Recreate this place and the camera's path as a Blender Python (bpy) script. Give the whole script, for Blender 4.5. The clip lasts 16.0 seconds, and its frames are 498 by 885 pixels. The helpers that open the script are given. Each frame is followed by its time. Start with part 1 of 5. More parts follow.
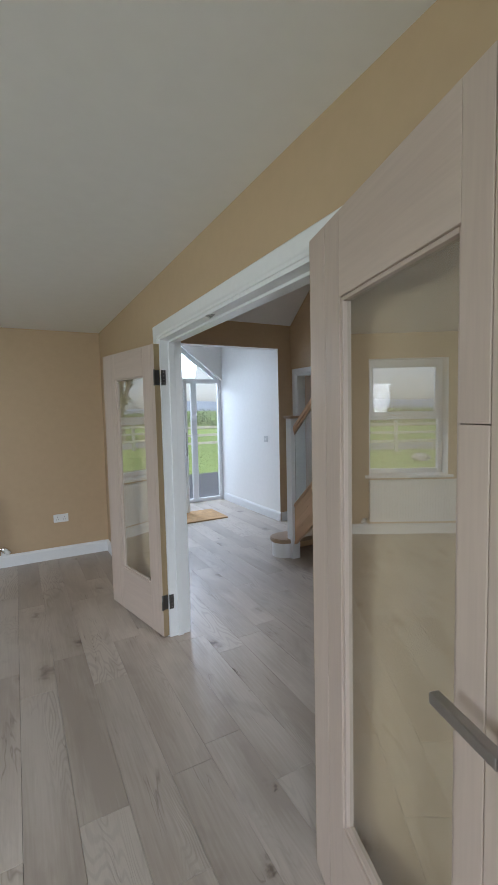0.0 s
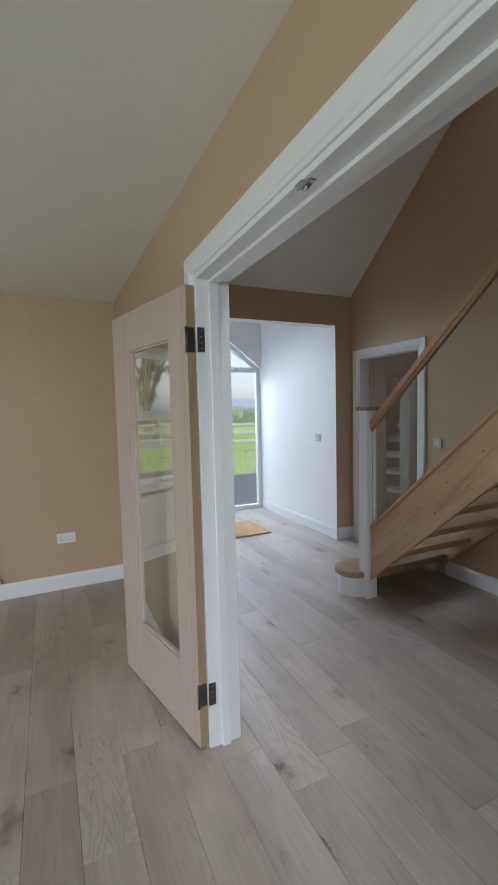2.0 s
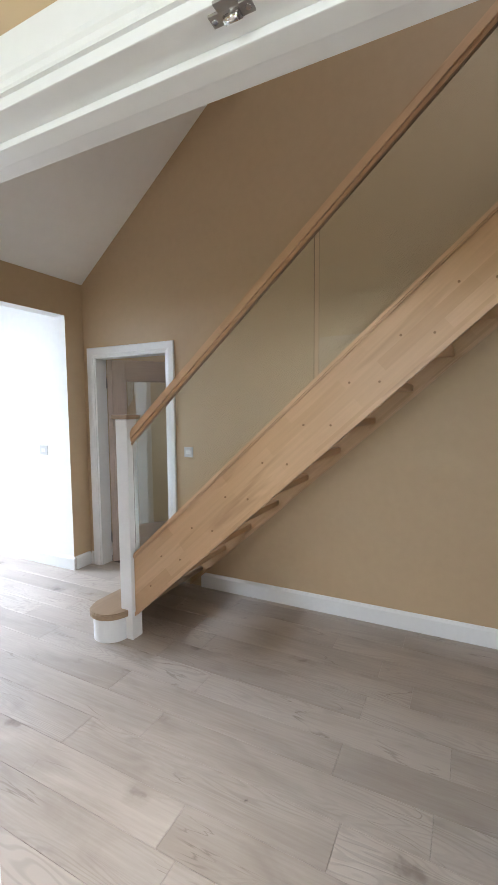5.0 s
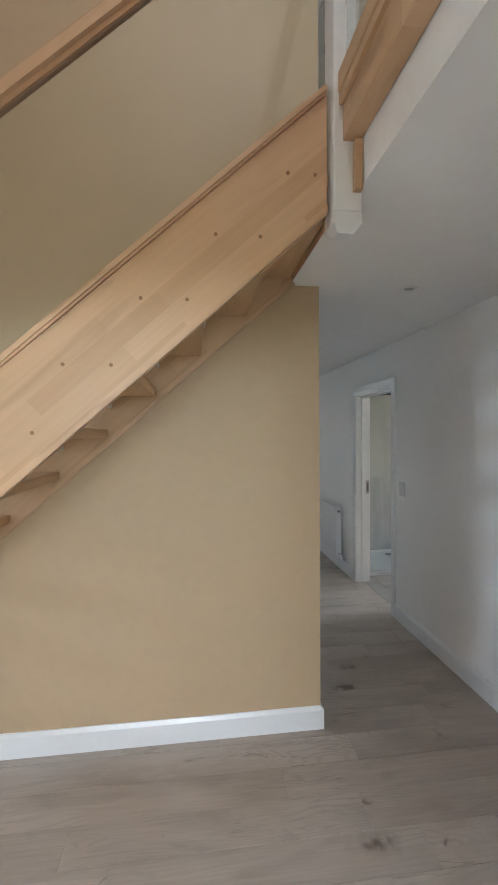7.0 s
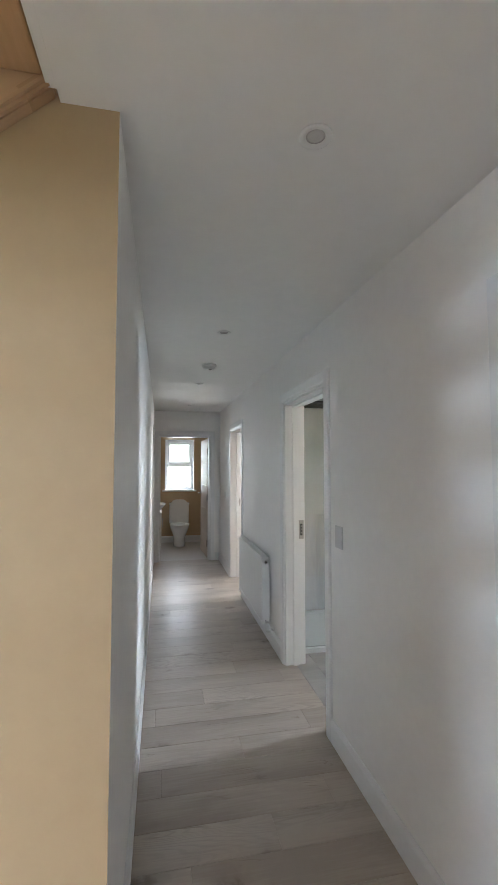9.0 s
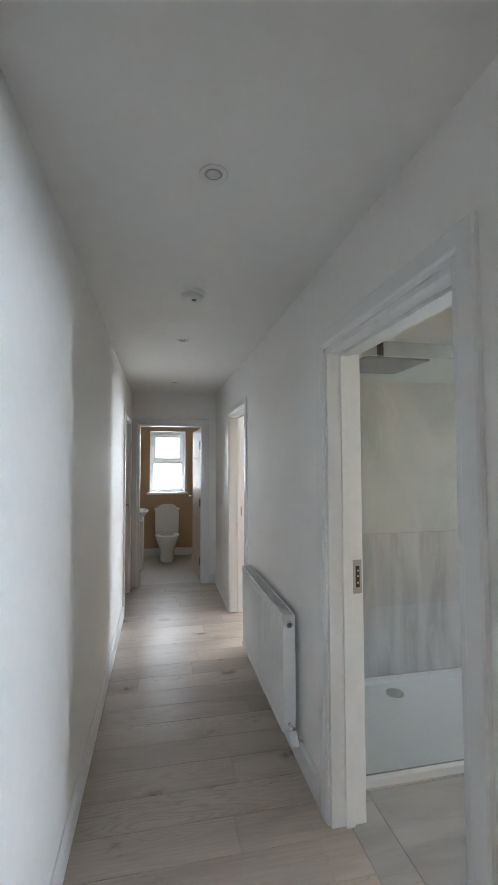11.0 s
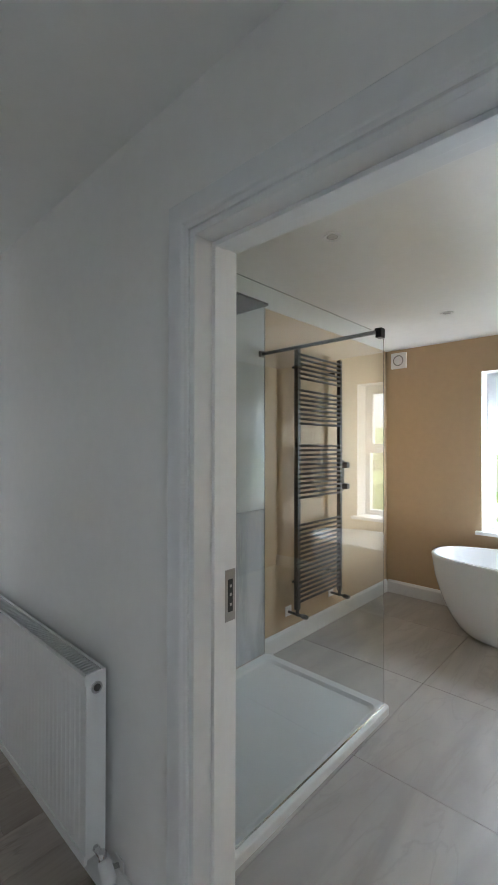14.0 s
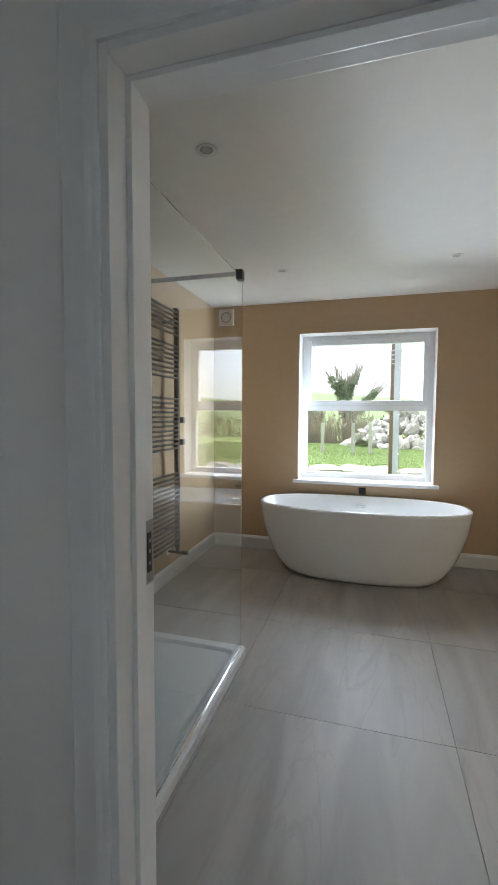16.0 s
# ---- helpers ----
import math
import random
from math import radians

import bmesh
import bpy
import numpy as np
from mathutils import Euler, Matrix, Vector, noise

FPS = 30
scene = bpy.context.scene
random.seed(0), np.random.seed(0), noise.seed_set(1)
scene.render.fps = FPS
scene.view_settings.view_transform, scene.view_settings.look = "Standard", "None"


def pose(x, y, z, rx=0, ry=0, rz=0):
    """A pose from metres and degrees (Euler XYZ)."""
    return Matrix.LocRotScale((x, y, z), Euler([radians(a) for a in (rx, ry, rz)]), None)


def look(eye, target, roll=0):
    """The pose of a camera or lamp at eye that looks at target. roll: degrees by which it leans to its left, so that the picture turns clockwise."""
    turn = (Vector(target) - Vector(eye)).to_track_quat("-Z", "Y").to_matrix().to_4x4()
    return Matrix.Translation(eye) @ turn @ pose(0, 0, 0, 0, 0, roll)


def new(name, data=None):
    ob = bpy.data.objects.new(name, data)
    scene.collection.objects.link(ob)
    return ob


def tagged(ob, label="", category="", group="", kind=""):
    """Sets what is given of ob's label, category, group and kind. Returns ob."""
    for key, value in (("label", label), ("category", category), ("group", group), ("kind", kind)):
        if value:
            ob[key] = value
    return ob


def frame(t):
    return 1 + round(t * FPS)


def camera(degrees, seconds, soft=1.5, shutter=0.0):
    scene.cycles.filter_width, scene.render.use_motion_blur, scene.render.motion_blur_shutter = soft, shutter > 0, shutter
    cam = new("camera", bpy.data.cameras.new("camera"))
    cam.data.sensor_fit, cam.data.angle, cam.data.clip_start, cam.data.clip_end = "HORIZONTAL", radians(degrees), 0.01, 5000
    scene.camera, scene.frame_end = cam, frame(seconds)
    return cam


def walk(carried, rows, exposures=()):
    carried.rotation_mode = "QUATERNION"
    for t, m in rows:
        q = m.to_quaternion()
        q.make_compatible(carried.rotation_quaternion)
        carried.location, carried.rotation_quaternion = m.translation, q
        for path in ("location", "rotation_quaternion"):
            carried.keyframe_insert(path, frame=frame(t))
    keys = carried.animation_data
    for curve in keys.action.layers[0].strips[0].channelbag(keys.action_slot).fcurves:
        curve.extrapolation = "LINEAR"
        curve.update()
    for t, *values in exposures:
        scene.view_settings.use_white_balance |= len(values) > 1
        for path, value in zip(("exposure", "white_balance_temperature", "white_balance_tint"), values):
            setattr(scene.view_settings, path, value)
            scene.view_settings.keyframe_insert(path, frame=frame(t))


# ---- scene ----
cam = camera(60.0, 16.0)
PATH = [
    (0, (-0.053, -0.069, 1.537), (0.895, 1.685, 1.391), -1.3),
    (0.5, (0.077, 0.285, 1.533), (0.98, 2.063, 1.381), -1.4),
    (1, (0.168, 0.597, 1.488), (1.044, 2.389, 1.334), -1.4),
    (1.5, (0.235, 0.851, 1.479), (1.091, 2.652, 1.323), -1.4),
    (2, (0.236, 1.012, 1.48), (1.076, 2.82, 1.327), -1.4),
    (2.5, (0.214, 1.122, 1.459), (1.061, 2.927, 1.31), -1.5),
    (3, (0.24, 1.209, 1.437), (1.219, 2.946, 1.284), -1.4),
    (3.5, (0.26, 1.338, 1.443), (1.478, 2.917, 1.283), -1.0),
    (3.7, (0.263, 1.384, 1.451), (1.588, 2.873, 1.289), -0.9),
    (5.8, (0.455, 1.73, 1.55), (2.404, 2.155, 1.409), -0.2),
    (6, (0.547, 1.738, 1.561), (2.523, 2.018, 1.428), -0.2),
    (6.1, (0.587, 1.736, 1.57), (2.571, 1.952, 1.444), -0.3),
    (6.5, (0.789, 1.672, 1.613), (2.787, 1.644, 1.524), -0.2),
    (7, (1.038, 1.529, 1.625), (3.021, 1.272, 1.585), -0.4),
    (7.5, (1.282, 1.35, 1.624), (3.25, 0.997, 1.635), -0.4),
    (8, (1.543, 1.103, 1.617), (3.503, 0.713, 1.69), -0.4),
    (8.5, (1.853, 0.898, 1.57), (3.81, 0.498, 1.661), -0.0),
    (9, (2.251, 0.736, 1.543), (4.208, 0.336, 1.648), 0.0),
    (9.2, (2.403, 0.673, 1.535), (4.358, 0.27, 1.653), -0.2),
    (11.3, (3.923, 0.491, 1.535), (5.878, 0.079, 1.619), -0.2),
    (11.5, (4.013, 0.494, 1.523), (5.958, 0.034, 1.604), -0.3),
    (12, (4.187, 0.51, 1.514), (6.069, -0.161, 1.585), -0.4),
    (12.3, (4.236, 0.542, 1.505), (6.048, -0.301, 1.571), -0.4),
    (12.5, (4.279, 0.534, 1.502), (6.038, -0.416, 1.565), -0.3),
    (13, (4.358, 0.556, 1.494), (5.981, -0.612, 1.546), -0.2),
    (13.5, (4.49, 0.534, 1.468), (6.004, -0.772, 1.509), -0.0),
    (14, (4.655, 0.504, 1.458), (6.019, -0.959, 1.476), 0.1),
    (14.5, (4.755, 0.518, 1.413), (5.887, -1.132, 1.405), 0.2),
    (15, (4.838, 0.527, 1.364), (5.709, -1.273, 1.317), 0.4),
    (15.5, (4.909, 0.537, 1.33), (5.613, -1.333, 1.242), 0.4),
    (16, (5.044, 0.507, 1.351), (5.596, -1.41, 1.22), 0.3),
]
walk(cam, [(t, look(eye, target, roll)) for t, eye, target, roll in PATH],
     exposures=[(0, 0.3, 5950, 9), (3.5, 0.75, 6050, 9), (5.8, 1.95, 6300, 11), (6.5, 2.05, 6150, 10), (7.5, 2.2, 5950, 8), (9, 2.5, 6100, 9), (11.5, 2.4, 6100, 9), (12.5, 2.55, 6050, 9), (13.5, 2.3, 6000, 8), (14.5, 1.85, 6000, 8), (16, 1.6, 6050, 8)])

# ---- world, sun, lights ----
world = bpy.data.worlds.new("world")
scene.world = world
world.use_nodes = True
wn = world.node_tree
sky = wn.nodes.new("ShaderNodeTexSky")
sky.sky_type = "NISHITA"
sky.sun_disc = False
sky.sun_elevation, sky.sun_rotation = radians(66), radians(145)
sky.dust_density, sky.ozone_density, sky.air_density = 1.5, 1.0, 1.0
veil = wn.nodes.new("ShaderNodeHueSaturation")
veil.inputs["Saturation"].default_value = 0.3
wn.links.new(sky.outputs[0], veil.inputs["Color"])
wn.links.new(veil.outputs[0], wn.nodes["Background"].inputs[0])
wn.nodes["Background"].inputs[1].default_value = 0.15

sun_data = bpy.data.lights.new("sun", "SUN")
sun_data.energy, sun_data.angle, sun_data.color = 2.5, radians(30), (1.0, 0.97, 0.93)
sun = new("sun", sun_data)
sun.matrix_world = look((10, -14, 40), (0, 0, 0))


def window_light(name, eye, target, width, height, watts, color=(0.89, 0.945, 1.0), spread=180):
    """Area lamp that stands in for sky light at an opening, seen or added."""
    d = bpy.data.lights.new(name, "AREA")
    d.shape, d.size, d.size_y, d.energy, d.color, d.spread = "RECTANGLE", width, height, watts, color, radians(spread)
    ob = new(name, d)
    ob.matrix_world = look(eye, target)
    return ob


# no west window is known; opening and lamp are added to brighten the room
window_light("added_light_room_west", (-5.3, 1.9, 2.1), (-1.5, 1.6, 0.8), 3.0, 1.9, 66, spread=150)
# opening and lamp added out of view to light the floor and north wall
window_light("added_light_room_south", (-1.7, -3.1, 2.2), (-1.6, 0.6, 0.8), 2.4, 1.8, 120, spread=150)
window_light("light_porch", (2.15, 8.5, 3.0), (2.1, 4.5, 0.9), 2.6, 1.6, 86, (0.74, 0.85, 1.0), 120)
# assumed rooflight, never in view, added to light the hall from above
window_light("light_added_rooflight", (1.6, 1.3, 4.98), (1.9, 1.9, 0.0), 0.75, 1.5, 4)
window_light("light_bath_west", (5.13, -3.66, 1.30), (4.48, -2.42, 1.29), 0.4, 1.1, 8, (0.82, 0.91, 1.0), 78)
window_light("light_bath_east", (5.13, -3.68, 1.30), (6.09, -3.42, 1.34), 0.28, 1.1, 3.2, (0.82, 0.91, 1.0), 90)
window_light("light_bath_sky", (5.13, -5.5, 3.05), (5.13, -2.2, 1.55), 3.0, 1.15, 24, (0.82, 0.91, 1.0), 130)
window_light("light_wc", (11.27, 0.36, 1.55), (9.0, 0.36, 1.2), 0.5, 0.95, 1.6)
# lamps at unseen side-room windows, added to bring light through their doors
window_light("added_light_bedroom", (8.2, -3.8, 1.5), (8.0, -1.0, 1.2), 1.4, 1.3, 26)
window_light("added_light_study", (6.98, 3.0, 1.5), (5.0, 3.0, 1.2), 1.4, 1.3, 9)


# ---- materials ----
def mat(name, color, rough=0.6, var=0.06, scale=6.0, bump=0.0, bump_scale=120.0, metal=0.0, spec=0.5):
    """A paint-like surface: two scales of tone, fine relief."""
    m = bpy.data.materials.new(name)
    m.use_nodes = True
    n, l = m.node_tree.nodes, m.node_tree.links
    b = n["Principled BSDF"]
    b.inputs["Roughness"].default_value, b.inputs["Metallic"].default_value = rough, metal
    b.inputs["Specular IOR Level"].default_value = spec
    co = n.new("ShaderNodeTexCoord")
    big, fine = n.new("ShaderNodeTexNoise"), n.new("ShaderNodeTexNoise")
    big.inputs["Scale"].default_value, big.inputs["Detail"].default_value = scale * 0.25, 4
    fine.inputs["Scale"].default_value, fine.inputs["Detail"].default_value = scale * 6, 5
    add = n.new("ShaderNodeMath")
    add.operation = "ADD"
    for i, t in enumerate((big, fine)):
        l.new(co.outputs["Object"], t.inputs["Vector"])
        l.new(t.outputs["Fac"], add.inputs[i])
    ramp = n.new("ShaderNodeMapRange")
    ramp.inputs["From Min"].default_value, ramp.inputs["From Max"].default_value = 0.7, 1.3
    ramp.inputs["To Min"].default_value, ramp.inputs["To Max"].default_value = 1 - var, 1 + var
    l.new(add.outputs[0], ramp.inputs["Value"])
    mix = n.new("ShaderNodeVectorMath")
    mix.operation = "SCALE"
    mix.inputs[0].default_value = color
    l.new(ramp.outputs[0], mix.inputs["Scale"])
    l.new(mix.outputs[0], b.inputs["Base Color"])
    if bump:
        tex, bn = n.new("ShaderNodeTexNoise"), n.new("ShaderNodeBump")
        tex.inputs["Scale"].default_value, tex.inputs["Detail"].default_value = bump_scale, 3
        bn.inputs["Strength"].default_value, bn.inputs["Distance"].default_value = bump, 0.002
        l.new(co.outputs["Object"], tex.inputs["Vector"])
        l.new(tex.outputs["Fac"], bn.inputs["Height"])
        l.new(bn.outputs[0], b.inputs["Normal"])
    return m


def wood(name, light, dark, along="x", stretch=14.0, scale=9.0, rough=0.45, knots=0.5, tint=0.12, random_shift=True, figure=0.5):
    """Timber whose grain runs along one axis of the object."""
    m = bpy.data.materials.new(name)
    m.use_nodes = True
    n, l = m.node_tree.nodes, m.node_tree.links
    b = n["Principled BSDF"]
    b.inputs["Roughness"].default_value = rough
    co, info = n.new("ShaderNodeTexCoord"), n.new("ShaderNodeObjectInfo")
    src = co.outputs["Object"]
    if random_shift:
        sc = n.new("ShaderNodeVectorMath")
        sc.operation = "SCALE"
        sc.inputs[0].default_value = (37.0, 53.0, 71.0)
        l.new(info.outputs["Random"], sc.inputs["Scale"])
        ad = n.new("ShaderNodeVectorMath")
        ad.operation = "ADD"
        l.new(src, ad.inputs[0])
        l.new(sc.outputs[0], ad.inputs[1])
        src = ad.outputs[0]
    mp = n.new("ShaderNodeMapping")
    s = {"x": (1 / stretch, 1, 1), "y": (1, 1 / stretch, 1), "z": (1, 1, 1 / stretch)}[along]
    mp.inputs["Scale"].default_value = s
    l.new(src, mp.inputs["Vector"])
    warp = n.new("ShaderNodeTexNoise")
    warp.inputs["Scale"].default_value, warp.inputs["Detail"].default_value, warp.inputs["Distortion"].default_value = scale, 6, 1.2
    l.new(mp.outputs[0], warp.inputs["Vector"])
    fine = n.new("ShaderNodeTexNoise")
    fine.inputs["Scale"].default_value, fine.inputs["Detail"].default_value = scale * 14, 6
    l.new(mp.outputs[0], fine.inputs["Vector"])
    # cathedral figure: rings cut flat
    ring = n.new("ShaderNodeMath")
    ring.operation = "MULTIPLY"
    ring.inputs[1].default_value = 34.0
    l.new(warp.outputs["Fac"], ring.inputs[0])
    sine = n.new("ShaderNodeMath")
    sine.operation = "SINE"
    l.new(ring.outputs[0], sine.inputs[0])
    mixer = n.new("ShaderNodeMath")
    mixer.operation = "MULTIPLY_ADD"
    mixer.inputs[1].default_value = 0.12 * figure
    l.new(sine.outputs[0], mixer.inputs[0])
    soft = n.new("ShaderNodeMapRange")
    soft.inputs["To Min"].default_value, soft.inputs["To Max"].default_value = 0.30, 0.70
    l.new(fine.outputs["Fac"], soft.inputs["Value"])
    l.new(soft.outputs[0], mixer.inputs[2])
    blot = n.new("ShaderNodeTexNoise")
    blot.inputs["Scale"].default_value, blot.inputs["Detail"].default_value = 2.3, 3
    l.new(mp.outputs[0], blot.inputs["Vector"])
    sm = n.new("ShaderNodeMath")
    sm.operation = "MULTIPLY_ADD"
    sm.inputs[1].default_value = 0.7
    l.new(blot.outputs["Fac"], sm.inputs[0])
    l.new(mixer.outputs[0], sm.inputs[2])
    ramp = n.new("ShaderNodeValToRGB")
    ramp.color_ramp.elements[0].position, ramp.color_ramp.elements[1].position = 0.55, 1.1
    ramp.color_ramp.elements[0].position = 0.55
    ramp.color_ramp.elements[0].color, ramp.color_ramp.elements[1].color = (*dark, 1), (*light, 1)
    l.new(sm.outputs[0], ramp.inputs["Fac"])
    col = ramp.outputs["Color"]
    if knots:
        kv = n.new("ShaderNodeTexVoronoi")
        kv.inputs["Scale"].default_value = 4.2
        kmap = n.new("ShaderNodeMapping")
        kmap.inputs["Scale"].default_value = {"x": (0.45, 1, 1), "y": (1, 0.45, 1), "z": (1, 1, 0.45)}[along]
        l.new(src, kmap.inputs["Vector"])
        l.new(kmap.outputs[0], kv.inputs["Vector"])
        kr = n.new("ShaderNodeMapRange")
        kr.inputs["From Min"].default_value, kr.inputs["From Max"].default_value = 0.015, 0.075
        kr.inputs["To Min"].default_value, kr.inputs["To Max"].default_value = knots, 0.0
        l.new(kv.outputs["Distance"], kr.inputs["Value"])
        km = n.new("ShaderNodeMix")
        km.data_type = "RGBA"
        l.new(kr.outputs[0], km.inputs["Factor"])
        l.new(col, km.inputs["A"])
        km.inputs["B"].default_value = (dark[0] * 0.45, dark[1] * 0.4, dark[2] * 0.36, 1)
        col = km.outputs["Result"]
    tr = n.new("ShaderNodeMapRange")
    tr.inputs["To Min"].default_value, tr.inputs["To Max"].default_value = 1 - tint, 1 + tint
    l.new(info.outputs["Random"], tr.inputs["Value"])
    ts = n.new("ShaderNodeVectorMath")
    ts.operation = "SCALE"
    l.new(col, ts.inputs[0])
    l.new(tr.outputs[0], ts.inputs["Scale"])
    l.new(ts.outputs[0], b.inputs["Base Color"])
    bn = n.new("ShaderNodeBump")
    bn.inputs["Strength"].default_value, bn.inputs["Distance"].default_value = 0.15, 0.001
    l.new(mixer.outputs[0], bn.inputs["Height"])
    l.new(bn.outputs[0], b.inputs["Normal"])
    rr = n.new("ShaderNodeMapRange")
    rr.inputs["To Min"].default_value, rr.inputs["To Max"].default_value = rough - 0.07, rough + 0.1
    l.new(fine.outputs["Fac"], rr.inputs["Value"])
    l.new(rr.outputs[0], b.inputs["Roughness"])
    return m


def plank_mat(name, light, dark, rough):
    """Pale laminate: soft tone, fine fibre, thin cathedral lines in patches, scattered knots with cracks."""
    m = bpy.data.materials.new(name)
    m.use_nodes = True
    n, l = m.node_tree.nodes, m.node_tree.links
    b = n["Principled BSDF"]

    def node(kind, **values):
        k = n.new(kind)
        for key, v in values.items():
            k.inputs[key].default_value = v
        return k

    def calc(op, a, c, d=None):
        k = n.new("ShaderNodeMath")
        k.operation = op
        for i, v in enumerate((a, c, d)):
            if v is None:
                continue
            if isinstance(v, (int, float)):
                k.inputs[i].default_value = v
            else:
                l.new(v, k.inputs[i])
        return k.outputs[0]

    def span(value, a, c, p, q):
        k = node("ShaderNodeMapRange", **{"From Min": a, "From Max": c, "To Min": p, "To Max": q})
        l.new(value, k.inputs["Value"])
        return k.outputs[0]

    def blend(fac, a, colour):
        k = n.new("ShaderNodeMix")
        k.data_type = "RGBA"
        l.new(fac, k.inputs["Factor"])
        l.new(a, k.inputs["A"])
        k.inputs["B"].default_value = (*colour, 1)
        return k.outputs["Result"]

    def tex(vector, scale, detail, distortion=0.0):
        k = node("ShaderNodeTexNoise", Scale=scale, Detail=detail, Distortion=distortion)
        l.new(vector, k.inputs["Vector"])
        return k.outputs["Fac"]

    co, info = n.new("ShaderNodeTexCoord"), n.new("ShaderNodeObjectInfo")
    sc, ad = n.new("ShaderNodeVectorMath"), n.new("ShaderNodeVectorMath")
    sc.operation, ad.operation = "SCALE", "ADD"
    sc.inputs[0].default_value = (37.0, 53.0, 71.0)
    l.new(info.outputs["Random"], sc.inputs["Scale"])
    l.new(co.outputs["Object"], ad.inputs[0])
    l.new(sc.outputs[0], ad.inputs[1])
    src = ad.outputs[0]

    def stretched(s):
        k = node("ShaderNodeMapping", Scale=s)
        l.new(src, k.inputs["Vector"])
        return k.outputs[0]

    long_, mid = stretched((1, 0.05, 1)), stretched((1, 0.25, 1))
    fibre, tone = tex(long_, 95, 4), tex(mid, 2.6, 5, 0.5)
    # cathedral figure: close rings, pressed into the surface in patches
    warp = tex(stretched((1, 0.13, 1)), 3.4, 3, 0.35)
    rings = calc("SINE", calc("MULTIPLY", warp, 300.0), 0.0)
    patch = span(tex(mid, 2.6, 2), 0.49, 0.64, 0.0, 1.0)
    lines = calc("MULTIPLY", span(rings, 0.0, 0.9, 0.0, 1.0), patch)
    ramp = n.new("ShaderNodeValToRGB")
    ramp.color_ramp.elements[0].position, ramp.color_ramp.elements[1].position = 0.34, 0.60
    ramp.color_ramp.elements[0].color, ramp.color_ramp.elements[1].color = (*dark, 1), (*light, 1)
    l.new(calc("MULTIPLY_ADD", calc("SUBTRACT", fibre, 0.5), 0.30, tone), ramp.inputs["Fac"])
    col = blend(calc("MULTIPLY", lines, 0.26), ramp.outputs["Color"], tuple(c * 0.62 for c in dark))
    # smoky blotches drawn out along the board
    smoke = tex(stretched((1, 0.33, 1)), 5.5, 5, 0.9)
    col = blend(span(smoke, 0.56, 0.74, 0.0, 0.45), col, (dark[0] * 0.72, dark[1] * 0.70, dark[2] * 0.69))
    # knots of uneven size, with a soft brown halo, a ragged outline and a dark heart
    shift = n.new("ShaderNodeVectorMath")
    shift.operation = "MULTIPLY_ADD"
    wob = node("ShaderNodeTexNoise", Scale=16.0, Detail=5.0)
    l.new(src, wob.inputs["Vector"])
    l.new(wob.outputs["Color"], shift.inputs[0])
    shift.inputs[1].default_value = (0.10, 0.20, 0.0)
    l.new(src, shift.inputs[2])
    km = node("ShaderNodeMapping", Scale=(1.0, 0.6, 1.0))
    l.new(shift.outputs[0], km.inputs["Vector"])
    kv = node("ShaderNodeTexVoronoi", Scale=4.6)
    l.new(km.outputs[0], kv.inputs["Vector"])
    sep = n.new("ShaderNodeSeparateColor")
    l.new(kv.outputs["Color"], sep.inputs[0])
    dist = calc("DIVIDE", kv.outputs["Distance"], calc("POWER", sep.outputs[0], 1.3))
    col = blend(span(dist, 0.08, 0.46, 0.5, 0.0), col, (dark[0] * 0.70, dark[1] * 0.66, dark[2] * 0.63))
    col = blend(span(dist, 0.05, 0.24, 0.85, 0.0), col, (dark[0] * 0.34, dark[1] * 0.31, dark[2] * 0.29))
    # short checks along the grain
    chk = calc("ABSOLUTE", calc("SUBTRACT", tex(stretched((1, 0.13, 1)), 7.0, 4, 0.8), 0.5), 0.0)
    chk = calc("MULTIPLY", span(chk, 0.0, 0.009, 1.0, 0.0), span(tex(src, 3.1, 2), 0.55, 0.64, 0.0, 0.55))
    col = blend(chk, col, (dark[0] * 0.45, dark[1] * 0.41, dark[2] * 0.38))
    ts = n.new("ShaderNodeVectorMath")
    ts.operation = "SCALE"
    l.new(col, ts.inputs[0])
    l.new(span(info.outputs["Random"], 0, 1, 0.93, 1.05), ts.inputs["Scale"])
    l.new(ts.outputs[0], b.inputs["Base Color"])
    l.new(calc("MULTIPLY_ADD", lines, 0.14, span(fibre, 0.3, 0.7, rough - 0.05, rough + 0.07)), b.inputs["Roughness"])
    bn = node("ShaderNodeBump", Strength=0.45, Distance=0.0012)
    l.new(calc("MULTIPLY_ADD", lines, -0.9, fibre), bn.inputs["Height"])
    l.new(bn.outputs[0], b.inputs["Normal"])
    return m


